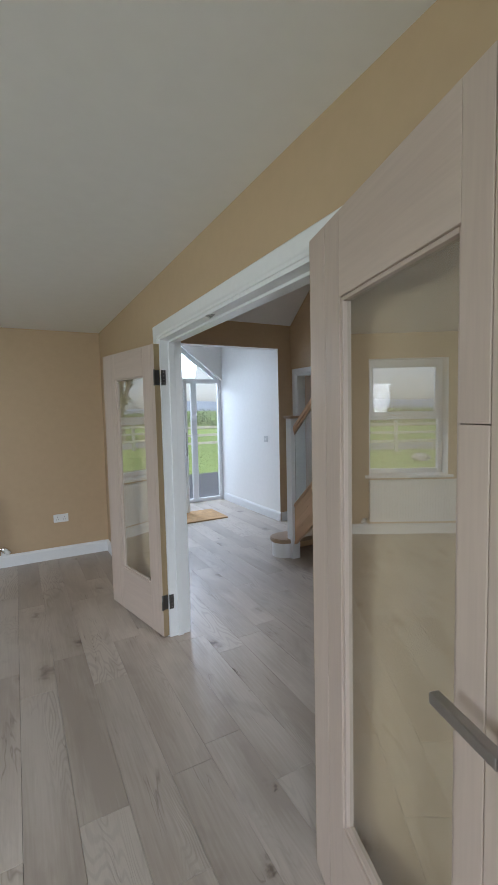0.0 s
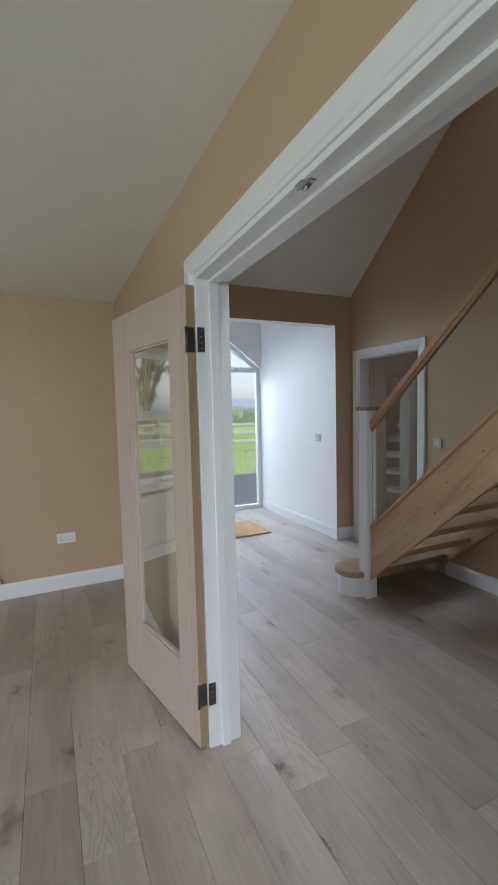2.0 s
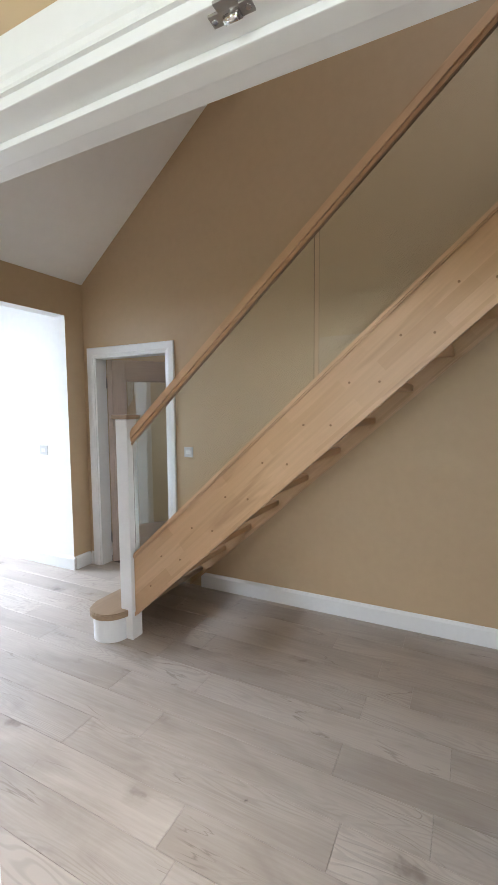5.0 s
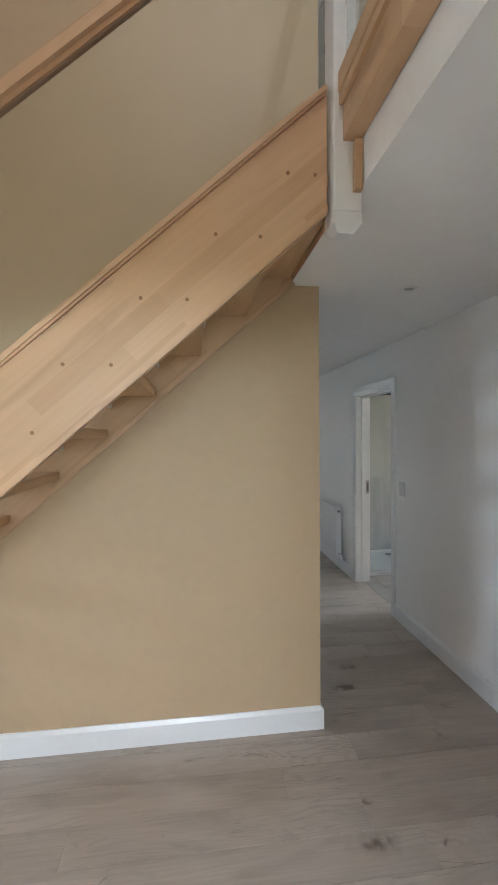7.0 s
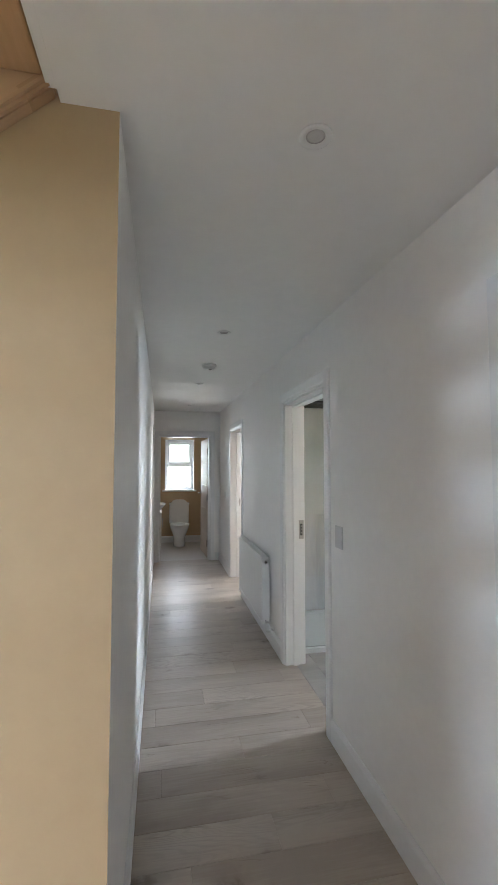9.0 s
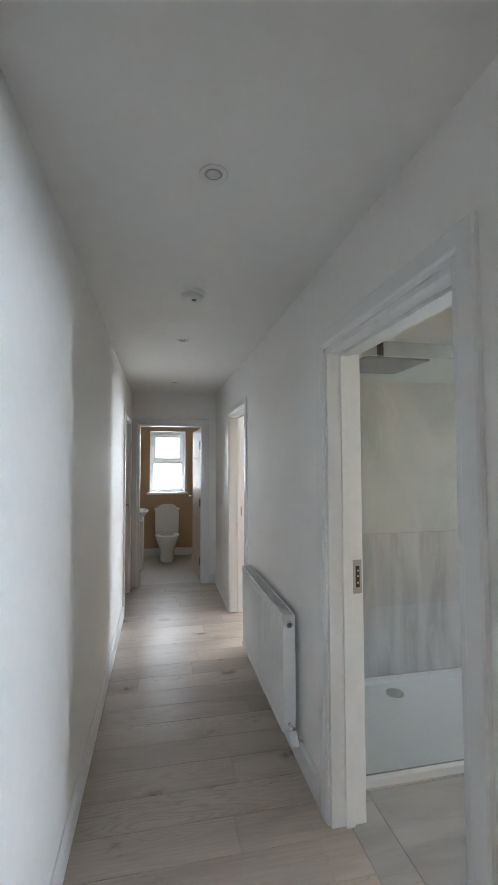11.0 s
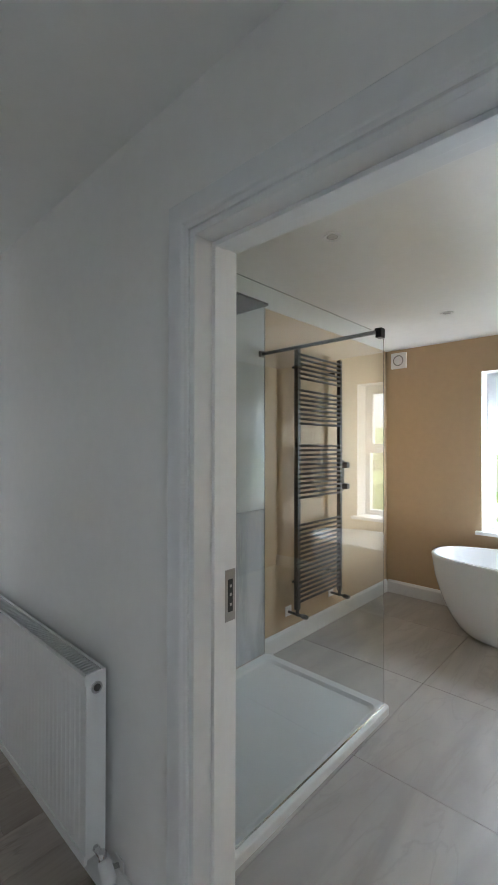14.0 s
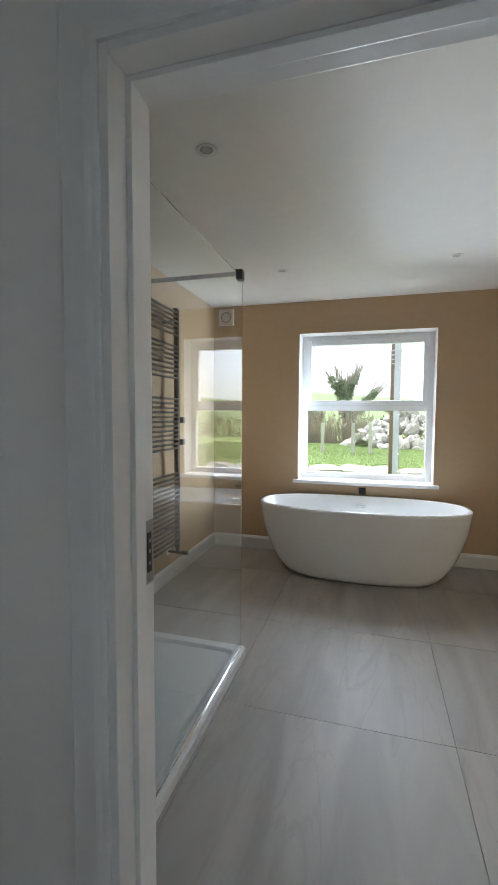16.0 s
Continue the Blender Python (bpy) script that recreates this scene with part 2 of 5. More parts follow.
def stave_mat(name, light, dark, rough=0.4):
    """Glued-up pine: narrow finger-jointed staves, each of its own tone, with faint grain and odd dark streaks."""
    m = bpy.data.materials.new(name)
    m.use_nodes = True
    n, l = m.node_tree.nodes, m.node_tree.links
    b = n["Principled BSDF"]
    b.inputs["Roughness"].default_value = rough
    co = n.new("ShaderNodeTexCoord")
    mp = n.new("ShaderNodeMapping")
    mp.inputs["Rotation"].default_value = (radians(90), 0, 0)
    l.new(co.outputs["Object"], mp.inputs["Vector"])
    br = n.new("ShaderNodeTexBrick")
    br.offset, br.offset_frequency = 0.37, 2
    for key, v in (("Scale", 1.0), ("Mortar Size", 0.0), ("Brick Width", 0.52), ("Row Height", 0.062), ("Bias", 0.0)):
        br.inputs[key].default_value = v
    br.inputs["Color1"].default_value, br.inputs["Color2"].default_value = (*light, 1), (*dark, 1)
    l.new(mp.outputs[0], br.inputs["Vector"])
    gm = n.new("ShaderNodeMapping")
    gm.inputs["Scale"].default_value = (0.05, 1, 1)
    l.new(co.outputs["Object"], gm.inputs["Vector"])
    grain, streak = n.new("ShaderNodeTexNoise"), n.new("ShaderNodeTexNoise")
    grain.inputs["Scale"].default_value, grain.inputs["Detail"].default_value = 60, 5
    streak.inputs["Scale"].default_value, streak.inputs["Detail"].default_value, streak.inputs["Distortion"].default_value = 9, 3, 0.6
    l.new(gm.outputs[0], grain.inputs["Vector"])
    sm = n.new("ShaderNodeMapping")
    sm.inputs["Scale"].default_value = (0.16, 1, 1)
    l.new(co.outputs["Object"], sm.inputs["Vector"])
    l.new(sm.outputs[0], streak.inputs["Vector"])
    gr = n.new("ShaderNodeMapRange")
    gr.inputs["From Min"].default_value, gr.inputs["From Max"].default_value = 0.3, 0.7
    gr.inputs["To Min"].default_value, gr.inputs["To Max"].default_value = 0.95, 1.04
    l.new(grain.outputs["Fac"], gr.inputs["Value"])
    vs = n.new("ShaderNodeVectorMath")
    vs.operation = "SCALE"
    l.new(br.outputs["Color"], vs.inputs[0])
    l.new(gr.outputs[0], vs.inputs["Scale"])
    sr = n.new("ShaderNodeMapRange")
    sr.inputs["From Min"].default_value, sr.inputs["From Max"].default_value = 0.59, 0.70
    sr.inputs["To Min"].default_value, sr.inputs["To Max"].default_value = 0.0, 0.45
    l.new(streak.outputs["Fac"], sr.inputs["Value"])
    mx = n.new("ShaderNodeMix")
    mx.data_type = "RGBA"
    l.new(sr.outputs[0], mx.inputs["Factor"])
    l.new(vs.outputs[0], mx.inputs["A"])
    mx.inputs["B"].default_value = (dark[0] * 0.55, dark[1] * 0.5, dark[2] * 0.45, 1)
    l.new(mx.outputs["Result"], b.inputs["Base Color"])
    return m


def marble(name, light, dark, vein, scale=1.6, rough=0.12, streak=None, amount=0.55):
    """Polished or honed stone with warped veins."""
    m = bpy.data.materials.new(name)
    m.use_nodes = True
    n, l = m.node_tree.nodes, m.node_tree.links
    b = n["Principled BSDF"]
    b.inputs["Roughness"].default_value = rough
    co, info = n.new("ShaderNodeTexCoord"), n.new("ShaderNodeObjectInfo")
    sc = n.new("ShaderNodeVectorMath")
    sc.operation = "SCALE"
    sc.inputs[0].default_value = (11.0, 7.0, 5.0)
    l.new(info.outputs["Random"], sc.inputs["Scale"])
    ad = n.new("ShaderNodeVectorMath")
    ad.operation = "ADD"
    l.new(co.outputs["Object"], ad.inputs[0])
    l.new(sc.outputs[0], ad.inputs[1])
    mp = n.new("ShaderNodeMapping")
    mp.inputs["Scale"].default_value = streak or (1, 1, 1)
    mp.inputs["Rotation"].default_value = (0.3, 0.2, 0.5) if not streak else (0, 0, 0)
    l.new(ad.outputs[0], mp.inputs["Vector"])
    cloud = n.new("ShaderNodeTexNoise")
    cloud.inputs["Scale"].default_value, cloud.inputs["Detail"].default_value, cloud.inputs["Distortion"].default_value = scale, 7, 0.8
    l.new(mp.outputs[0], cloud.inputs["Vector"])
    ramp = n.new("ShaderNodeValToRGB")
    ramp.color_ramp.elements[0].position, ramp.color_ramp.elements[1].position = 0.35, 0.68
    ramp.color_ramp.elements[0].color, ramp.color_ramp.elements[1].color = (*dark, 1), (*light, 1)
    l.new(cloud.outputs["Fac"], ramp.inputs["Fac"])
    vn = n.new("ShaderNodeTexNoise")
    vn.inputs["Scale"].default_value, vn.inputs["Detail"].default_value, vn.inputs["Distortion"].default_value = scale * 0.9, 5, 1.6
    l.new(mp.outputs[0], vn.inputs["Vector"])
    a = n.new("ShaderNodeMath")
    a.operation = "SUBTRACT"
    a.inputs[1].default_value = 0.5
    l.new(vn.outputs["Fac"], a.inputs[0])
    ab = n.new("ShaderNodeMath")
    ab.operation = "ABSOLUTE"
    l.new(a.outputs[0], ab.inputs[0])
    vr = n.new("ShaderNodeMapRange")
    vr.inputs["From Min"].default_value, vr.inputs["From Max"].default_value = 0.0, 0.022
    vr.inputs["To Min"].default_value, vr.inputs["To Max"].default_value = amount, 0.0
    l.new(ab.outputs[0], vr.inputs["Value"])
    mx = n.new("ShaderNodeMix")
    mx.data_type = "RGBA"
    l.new(vr.outputs[0], mx.inputs["Factor"])
    l.new(ramp.outputs["Color"], mx.inputs["A"])
    mx.inputs["B"].default_value = (*vein, 1)
    l.new(mx.outputs["Result"], b.inputs["Base Color"])
    return m


def glass_mat(name, tint=(1, 1, 1), rough=0.0, ior=1.45):
    m = bpy.data.materials.new(name)
    m.use_nodes = True
    b = m.node_tree.nodes["Principled BSDF"]
    b.inputs["Base Color"].default_value = (*tint, 1)
    b.inputs["Roughness"].default_value, b.inputs["IOR"].default_value = rough, ior
    b.inputs["Transmission Weight"].default_value = 1.0
    return m


def leaf_mat(name, a, b_):
    m = bpy.data.materials.new(name)
    m.use_nodes = True
    n, l = m.node_tree.nodes, m.node_tree.links
    geo, ramp = n.new("ShaderNodeNewGeometry"), n.new("ShaderNodeValToRGB")
    ramp.color_ramp.elements[0].color, ramp.color_ramp.elements[1].color = (*a, 1), (*b_, 1)
    l.new(geo.outputs["Random Per Island"], ramp.inputs["Fac"])
    l.new(ramp.outputs["Color"], n["Principled BSDF"].inputs["Base Color"])
    n["Principled BSDF"].inputs["Roughness"].default_value = 0.7
    return m


TAN = mat("tan_paint", (0.50, 0.366, 0.226), 0.55, 0.03, 3.0, 0.06, 260)
WHITE = mat("white_wall_paint", (0.85, 0.84, 0.825), 0.62, 0.02, 3.0, 0.05, 260)
CEIL = mat("ceiling_paint", (0.83, 0.825, 0.81), 0.6, 0.02, 2.0, 0.05, 260)
GLOSS = mat("white_gloss_paint", (0.78, 0.785, 0.79), 0.28, 0.02, 5.0, 0.03, 90)
UPVC = mat("white_upvc", (0.80, 0.81, 0.83), 0.25, 0.015, 5.0)
RENDER = mat("outer_render", (0.7, 0.7, 0.68), 0.8, 0.06, 3.0, 0.3, 90)
PLANK = plank_mat("oak_laminate", (0.50, 0.435, 0.375), (0.37, 0.31, 0.26), 0.33)
PINE = stave_mat("glued_pine", (0.62, 0.415, 0.25), (0.52, 0.335, 0.19))
PINE_Y = wood("pine_tread", (0.60, 0.40, 0.22), (0.46, 0.27, 0.13), "x", 10.0, 6.0, 0.42, 0.6, 0.08, True, 0.5)
OAK = wood("limed_oak", (0.53, 0.43, 0.362), (0.43, 0.342, 0.286), "z", 16.0, 8.0, 0.45, 0.15, 0.04, True, 0.35)
OAK_X = wood("limed_oak_rail", (0.53, 0.43, 0.362), (0.43, 0.342, 0.286), "x", 16.0, 8.0, 0.45, 0.15, 0.04, True, 0.35)
EDGE_OAK = wood("ochre_oak_edge", (0.36, 0.27, 0.155), (0.29, 0.21, 0.115), "z", 16.0, 8.0, 0.5, 0.0, 0.03, True, 0.3)
DARK_OAK = wood("oak_cap", (0.36, 0.25, 0.16), (0.25, 0.165, 0.1), "x", 10.0, 9.0, 0.4, 0.3, 0.05)
STEEL = mat("satin_steel", (0.42, 0.41, 0.40), 0.32, 0.05, 20, 0, 90, 1.0)
DARKSTEEL = mat("dark_hinge_steel", (0.16, 0.155, 0.15), 0.38, 0.06, 20, 0, 90, 1.0)
CHROME = mat("chrome", (0.75, 0.75, 0.76), 0.1, 0.02, 20, 0, 90, 1.0)
BLACK = mat("matt_black", (0.025, 0.026, 0.028), 0.35, 0.08, 20)
ANTH = mat("anthracite_enamel", (0.032, 0.032, 0.034), 0.38, 0.06, 20)
LENS = mat("lamp_lens", (0.58, 0.57, 0.56), 0.25, 0.05, 20)
GREYPLATE = mat("grey_and_shaded_plastic", (0.60, 0.60, 0.60), 0.4, 0.02, 20)
PLASTIC = mat("white_plastic", (0.78, 0.78, 0.77), 0.35, 0.015, 20)
DOWEL = mat("dowel_end", (0.27, 0.16, 0.075), 0.6, 0.1, 40)
SANITARY = mat("sanitary_acrylic", (0.84, 0.85, 0.86), 0.12, 0.01, 4)
# base greyed below the bath acrylic so the tray comes out less bright
TRAY = mat("greyed_tray", (0.69, 0.71, 0.72), 0.35, 0.012, 4)
ENAMEL = mat("radiator_enamel", (0.78, 0.785, 0.78), 0.3, 0.015, 5)
COIR = mat("coir_mat", (0.50, 0.31, 0.15), 0.95, 0.25, 40, 0.8, 500)
VINYL = mat("pale_vinyl", (0.52, 0.49, 0.45), 0.3, 0.05, 5)
GROUT = mat("grout", (0.30, 0.29, 0.28), 0.8, 0.05, 10)
TILE = marble("floor_porcelain", (0.44, 0.42, 0.395), (0.33, 0.312, 0.292), (0.30, 0.283, 0.262), 4.5, 0.45, (1.0, 0.16, 1.0), 0.35)
WALLSTONE = marble("shower_marble", (0.59, 0.615, 0.62), (0.47, 0.50, 0.505), (0.70, 0.71, 0.70), 2.4, 0.14, (1.0, 0.8, 0.45), 0.22)
WALLSTONE2 = marble("shower_marble_streaked", (0.60, 0.61, 0.635), (0.42, 0.43, 0.455), (0.62, 0.61, 0.60), 2.2, 0.12, (1, 3.2, 0.5))
GLASS = glass_mat("clear_glass")
GREEN_GLASS = glass_mat("screen_glass", (0.92, 0.97, 0.955))
# IOR raised to brighten the window's reflection; tint darkens what lies behind
DOOR_GLASS = glass_mat("boosted_reflection_door_glass", (0.90, 0.935, 0.895), 0.0, 2.4)
SHOWER_GLASS = glass_mat("shower_glass", (0.94, 0.975, 0.965), 0.0, 1.58)
FROST = glass_mat("frosted_glass", (0.97, 0.98, 1), 0.55)
UNDER = mat("subfloor", (0.12, 0.105, 0.09), 0.9, 0.1, 5)
GRASS = mat("lawn_soil", (0.235, 0.32, 0.10), 0.9, 0.25, 3, 0.8, 60)
GRASSB = leaf_mat("grass_blades", (0.20, 0.28, 0.085), (0.33, 0.41, 0.155))
GRAVEL = mat("grey_gravel", (0.24, 0.24, 0.25), 0.9, 0.25, 30, 1.0, 120)
TARMAC = mat("tarmac", (0.075, 0.08, 0.092), 0.85, 0.15, 30, 0.6, 200)
FENCE = mat("pale_fence_timber", (0.52, 0.49, 0.43), 0.8, 0.15, 12, 0.3, 60)
STONE = mat("field_stone", (0.46, 0.43, 0.39), 0.85, 0.3, 5, 0.8, 25)
BARK = mat("bark", (0.32, 0.28, 0.24), 0.9, 0.3, 12, 1.0, 40)
TWIG = mat("bare_twigs", (0.45, 0.38, 0.30), 0.9, 0.2, 12)
IVY = leaf_mat("ivy_leaves", (0.10, 0.14, 0.07), (0.20, 0.25, 0.13))
HEDGE = leaf_mat("hedge_leaves", (0.06, 0.09, 0.035), (0.15, 0.18, 0.08))
POLE = mat("creosoted_pole", (0.20, 0.13, 0.10), 0.75, 0.25, 8, 0.6, 40)
GUARD = mat("galvanised_guard", (0.42, 0.43, 0.46), 0.45, 0.08, 12)
HILL = mat("far_field", (0.20, 0.28, 0.11), 0.95, 0.25, 0.05)
# blue-grey base colour holds the distance haze
FARHILL = mat("far_hill_hazed", (0.24, 0.28, 0.34), 0.95, 0.12, 0.02)


# ---- mesh helpers ----
def box(bm, lo, hi, bevel=0.0, mi=0):
    vs = [bm.verts.new((x, y, z)) for x in (lo[0], hi[0]) for y in (lo[1], hi[1]) for z in (lo[2], hi[2])]
    fs = [bm.faces.new([vs[i] for i in q]) for q in ((0, 1, 3, 2), (4, 6, 7, 5), (0, 4, 5, 1), (2, 3, 7, 6), (0, 2, 6, 4), (1, 5, 7, 3))]
    for f in fs:
        f.material_index = mi
    if bevel:
        es = list({e for f in fs for e in f.edges})
        bmesh.ops.bevel(bm, geom=es, offset=bevel, segments=2, affect="EDGES", profile=0.6)
    return bm


def boxes(*spec, bevel=0.0):
    bm = bmesh.new()
    for lo, hi in spec:
        box(bm, lo, hi, bevel)
    return bm


def tube(bm, a, b, r, r2=None, seg=12, caps=True):
    a, b = Vector(a), Vector(b)
    r2 = r if r2 is None else r2
    q = (b - a).to_track_quat("Z", "Y")
    rings = []
    for p, rad in ((a, r), (b, r2)):
        rings.append([bm.verts.new(p + q @ Vector((rad * math.cos(2 * math.pi * i / seg), rad * math.sin(2 * math.pi * i / seg), 0))) for i in range(seg)])
    for i in range(seg):
        f = bm.faces.new((rings[0][i], rings[0][(i + 1) % seg], rings[1][(i + 1) % seg], rings[1][i]))
        f.smooth = True
    if caps:
        bm.faces.new(rings[0][::-1])
        bm.faces.new(rings[1])
    return bm


def loft(bm, rings, close_first=True, close_last=True, smooth=True):
    """Skin a row of closed rings of points."""
    vr = [[bm.verts.new(p) for p in r] for r in rings]
    k = len(vr[0])
    for a, b in zip(vr, vr[1:]):
        for i in range(k):
            f = bm.faces.new((a[i], a[(i + 1) % k], b[(i + 1) % k], b[i]))
            f.smooth = smooth
    if close_first:
        bm.faces.new(vr[0][::-1])
    if close_last:
        bm.faces.new(vr[-1])
    return bm


def oval(cx, cy, z, rx, ry, seg=48, power=2.0):
    out = []
    for i in range(seg):
        a = 2 * math.pi * i / seg
        c, s = math.cos(a), math.sin(a)
        e = 2 / power
        out.append((cx + rx * math.copysign(abs(c) ** e, c), cy + ry * math.copysign(abs(s) ** e, s), z))
    return out


def prism(bm, poly, axis, a, b, mi=0):
    """Extrude a polygon: axis 'x': points are (y, z); 'y': (x, z); 'z': (x, y)."""
    def at(p, v):
        return {"x": (v, p[0], p[1]), "y": (p[0], v, p[1]), "z": (p[0], p[1], v)}[axis]
    v0, v1 = [bm.verts.new(at(p, a)) for p in poly], [bm.verts.new(at(p, b)) for p in poly]
    fs = [bm.faces.new(v0), bm.faces.new(v1[::-1])]
    for i in range(len(poly)):
        j = (i + 1) % len(poly)
        fs.append(bm.faces.new((v0[i], v1[i], v1[j], v0[j])))
    for f in fs:
        f.material_index = mi
    return bm


def finish(name, bm, mats):
    bmesh.ops.recalc_face_normals(bm, faces=bm.faces)
    me = bpy.data.meshes.new(name)
    bm.to_mesh(me)
    bm.free()
    for m in mats if isinstance(mats, (list, tuple)) else [mats]:
        me.materials.append(m)
    return me


def solo(name, bm, mats, label="", category="", group="", kind="", m=None):
    ob = new(name, finish(name, bm, mats))
    if m is not None:
        ob.matrix_world = m
    return tagged(ob, label, category, group, kind)


def part(name, bm, mats, parent, label="", m=None):
    ob = new(name, finish(name, bm, mats))
    ob.parent = parent
    if m is not None:
        ob.matrix_basis = m
    return tagged(ob, label)


def thing(name, label, category, group="", kind="", m=None):
    ob = new(name)
    ob.empty_display_size = 0.1
    if m is not None:
        ob.matrix_world = m
    return tagged(ob, label, category, group, kind)


def clear(ob):
    ob.visible_shadow = False
    return ob


def wall(name, axis, c0, c1, u0, u1, z0, z1, holes, m0, m1, mr, label):
    """A wall slab square to an axis, faces at c0 and c1, with holes (u0, u1, z0, z1) cut through."""
    us = sorted({u0, u1, *[h[0] for h in holes], *[h[1] for h in holes]})
    zs = sorted({z0, z1, *[h[2] for h in holes], *[h[3] for h in holes]})
    bm = bmesh.new()
    verts = {}

    def v(c, u, z):
        key = (c, u, z)
        if key not in verts:
            verts[key] = bm.verts.new((c, u, z) if axis == "x" else (u, c, z))
        return verts[key]

    def solid(i, j):
        if not (0 <= i < len(us) - 1 and 0 <= j < len(zs) - 1):
            return False
        u, z = (us[i] + us[i + 1]) / 2, (zs[j] + zs[j + 1]) / 2
        return not any(h[0] < u < h[1] and h[2] < z < h[3] for h in holes)
    for i in range(len(us) - 1):
        for j in range(len(zs) - 1):
            if not solid(i, j):
                continue
            a, b, c, d = us[i], us[i + 1], zs[j], zs[j + 1]
            for k, cc in ((0, c0), (1, c1)):
                bm.faces.new((v(cc, a, c), v(cc, b, c), v(cc, b, d), v(cc, a, d))).material_index = k
            for ok, p, q in ((solid(i - 1, j), (a, c), (a, d)), (solid(i + 1, j), (b, c), (b, d)), (solid(i, j - 1), (a, c), (b, c)), (solid(i, j + 1), (a, d), (b, d))):
                if not ok:
                    bm.faces.new((v(c0, *p), v(c1, *p), v(c1, *q), v(c0, *q))).material_index = 2
    return solo(name, bm, [m0, m1, mr], label, "wall", kind="structure")


def slab(name, lo, hi, m, label, category="ceiling"):
    return solo(name, boxes((lo, hi)), m, label, category, kind="structure")


def skirting(axis, face, sign, a, b, h=0.125, t=0.016):
    """A skirting board on a wall face, standing off towards sign."""
    poly = [(0, 0), (t, 0), (t, h - 0.022), (t * 0.55, h - 0.006), (t * 0.4, h), (0, h)]
    bm = bmesh.new()
    prism(bm, [(face + sign * p[0], p[1]) for p in poly], "y" if axis == "x" else "x", a, b)
    return solo("baseboard", bm, GLOSS, "white gloss painted skirting board along the wall", "skirting board", kind="structure")


def casing(parent, axis, face, sign, u0, u1, top, w=0.068, t=0.017, bottom=0.0):
    """A mitred moulded architrave round a doorway, on one wall face."""
    prof = [(-0.012, 0), (-0.012, t * 0.5), (-0.008, t * 0.62), (0.001, t * 0.66), (0.006, t * 0.9), (0.012, t), (w - 0.006, t), (w, t * 0.75), (w, 0)]
    bm = bmesh.new()
    rows = []
    for a, d in prof:
        pts = [(u0 - a, bottom), (u0 - a, top + a), (u1 + a, top + a), (u1 + a, bottom)]
        c = face + sign * d
        rows.append([bm.verts.new((c, u, z) if axis == "x" else (u, c, z)) for u, z in pts])
    for r, s in zip(rows, rows[1:]):
        for i in range(3):
            bm.faces.new((r[i], r[i + 1], s[i + 1], s[i]))
    for i in (0, 3):
        bm.faces.new([r[i] for r in rows])
    return part("architrave", bm, GLOSS, parent)


def lining(parent, axis, c0, c1, u0, u1, top, t=0.03, stop=None):
    """Jambs and head of a doorway, with a raised stop."""
    def b(u_a, u_b, z_a, z_b, ca=c0, cb=c1, bev=0.002):
        lo, hi = ((ca, u_a, z_a), (cb, u_b, z_b)) if axis == "x" else ((u_a, ca, z_a), (u_b, cb, z_b))
        return box(bmesh.new(), lo, hi, bev)
    part("jamb", b(u0, u0 + t, 0, top), GLOSS, parent)
    part("jamb", b(u1 - t, u1, 0, top), GLOSS, parent)
    part("head", b(u0 + t, u1 - t, top - t, top), GLOSS, parent)
    if stop:
        s0, s1 = stop
        part("door_stop", b(u0 + t, u0 + t + 0.013, 0, top - t, s0, s1), GLOSS, parent)
        part("door_stop", b(u1 - t - 0.013, u1 - t, 0, top - t, s0, s1), GLOSS, parent)
        part("door_stop", b(u0 + t + 0.013, u1 - t - 0.013, top - t - 0.013, top - t, s0, s1), GLOSS, parent)


def doorway(name, axis, c0, c1, u0, u1, top, label, sides=(True, True), stop=None):
    d = thing(name, label, "door frame", kind="structure")
    lining(d, axis, c0 - 0.001, c1 + 0.001, u0, u1, top, stop=stop)
    if sides[0]:
        casing(d, axis, c0, -1, u0, u1, top)
    if sides[1]:
        casing(d, axis, c1, 1, u0, u1, top)
    return d


# ---- large structure ----
CZ = 2.42
wall("wall_partition", "x", 0.805, 0.95, -1.6, 4.92, 0, 5.2, [(0.97, 2.745, 0, 2.04)], TAN, TAN, WHITE, "warm tan painted wall with a wide doorway")
wall("wall_room_north", "y", 4.92, 5.22, -3.8, 0.95, 0, 2.75, [(-1.22, -0.28, 0.72, 2.12)], TAN, RENDER, WHITE, "warm tan painted wall with a window")
# the holes in these west and south walls are added for the room lamps
wall("wall_room_west", "x", -3.95, -3.8, -1.6, 5.22, 0, 2.75, [(0.8, 3.2, 0.05, 2.15)], RENDER, TAN, WHITE, "tan wall out of view, with an unglazed opening added for light")
wall("wall_room_south", "y", -1.75, -1.6, -3.95, 0.95, 0, 2.75, [(-2.8, -0.4, 0.3, 2.2)], RENDER, TAN, WHITE, "tan wall out of view, with an opening added to let in light")
wall("wall_hall_north", "y", 4.92, 5.06, 0.95, 3.322, 0, 3.2, [(1.2, 3.115, 0, 2.365)], TAN, WHITE, WHITE, "tan hall wall with a plain plastered opening to the porch")
wall("wall_porch_east", "x", 3.115, 3.25, 5.06, 6.95, 0, 3.6, [], WHITE, RENDER, WHITE, "cool white painted porch wall")
wall("wall_porch_west", "x", 1.06, 1.2, 5.06, 6.95, 0, 3.6, [], RENDER, WHITE, WHITE, "white painted porch wall")
wall("wall_stair", "x", 3.322, 3.45, 0.845, 5.06, 0, 5.2, [(3.93, 4.80, 0, 2.02)], TAN, TAN, WHITE, "tall warm tan wall behind the staircase")
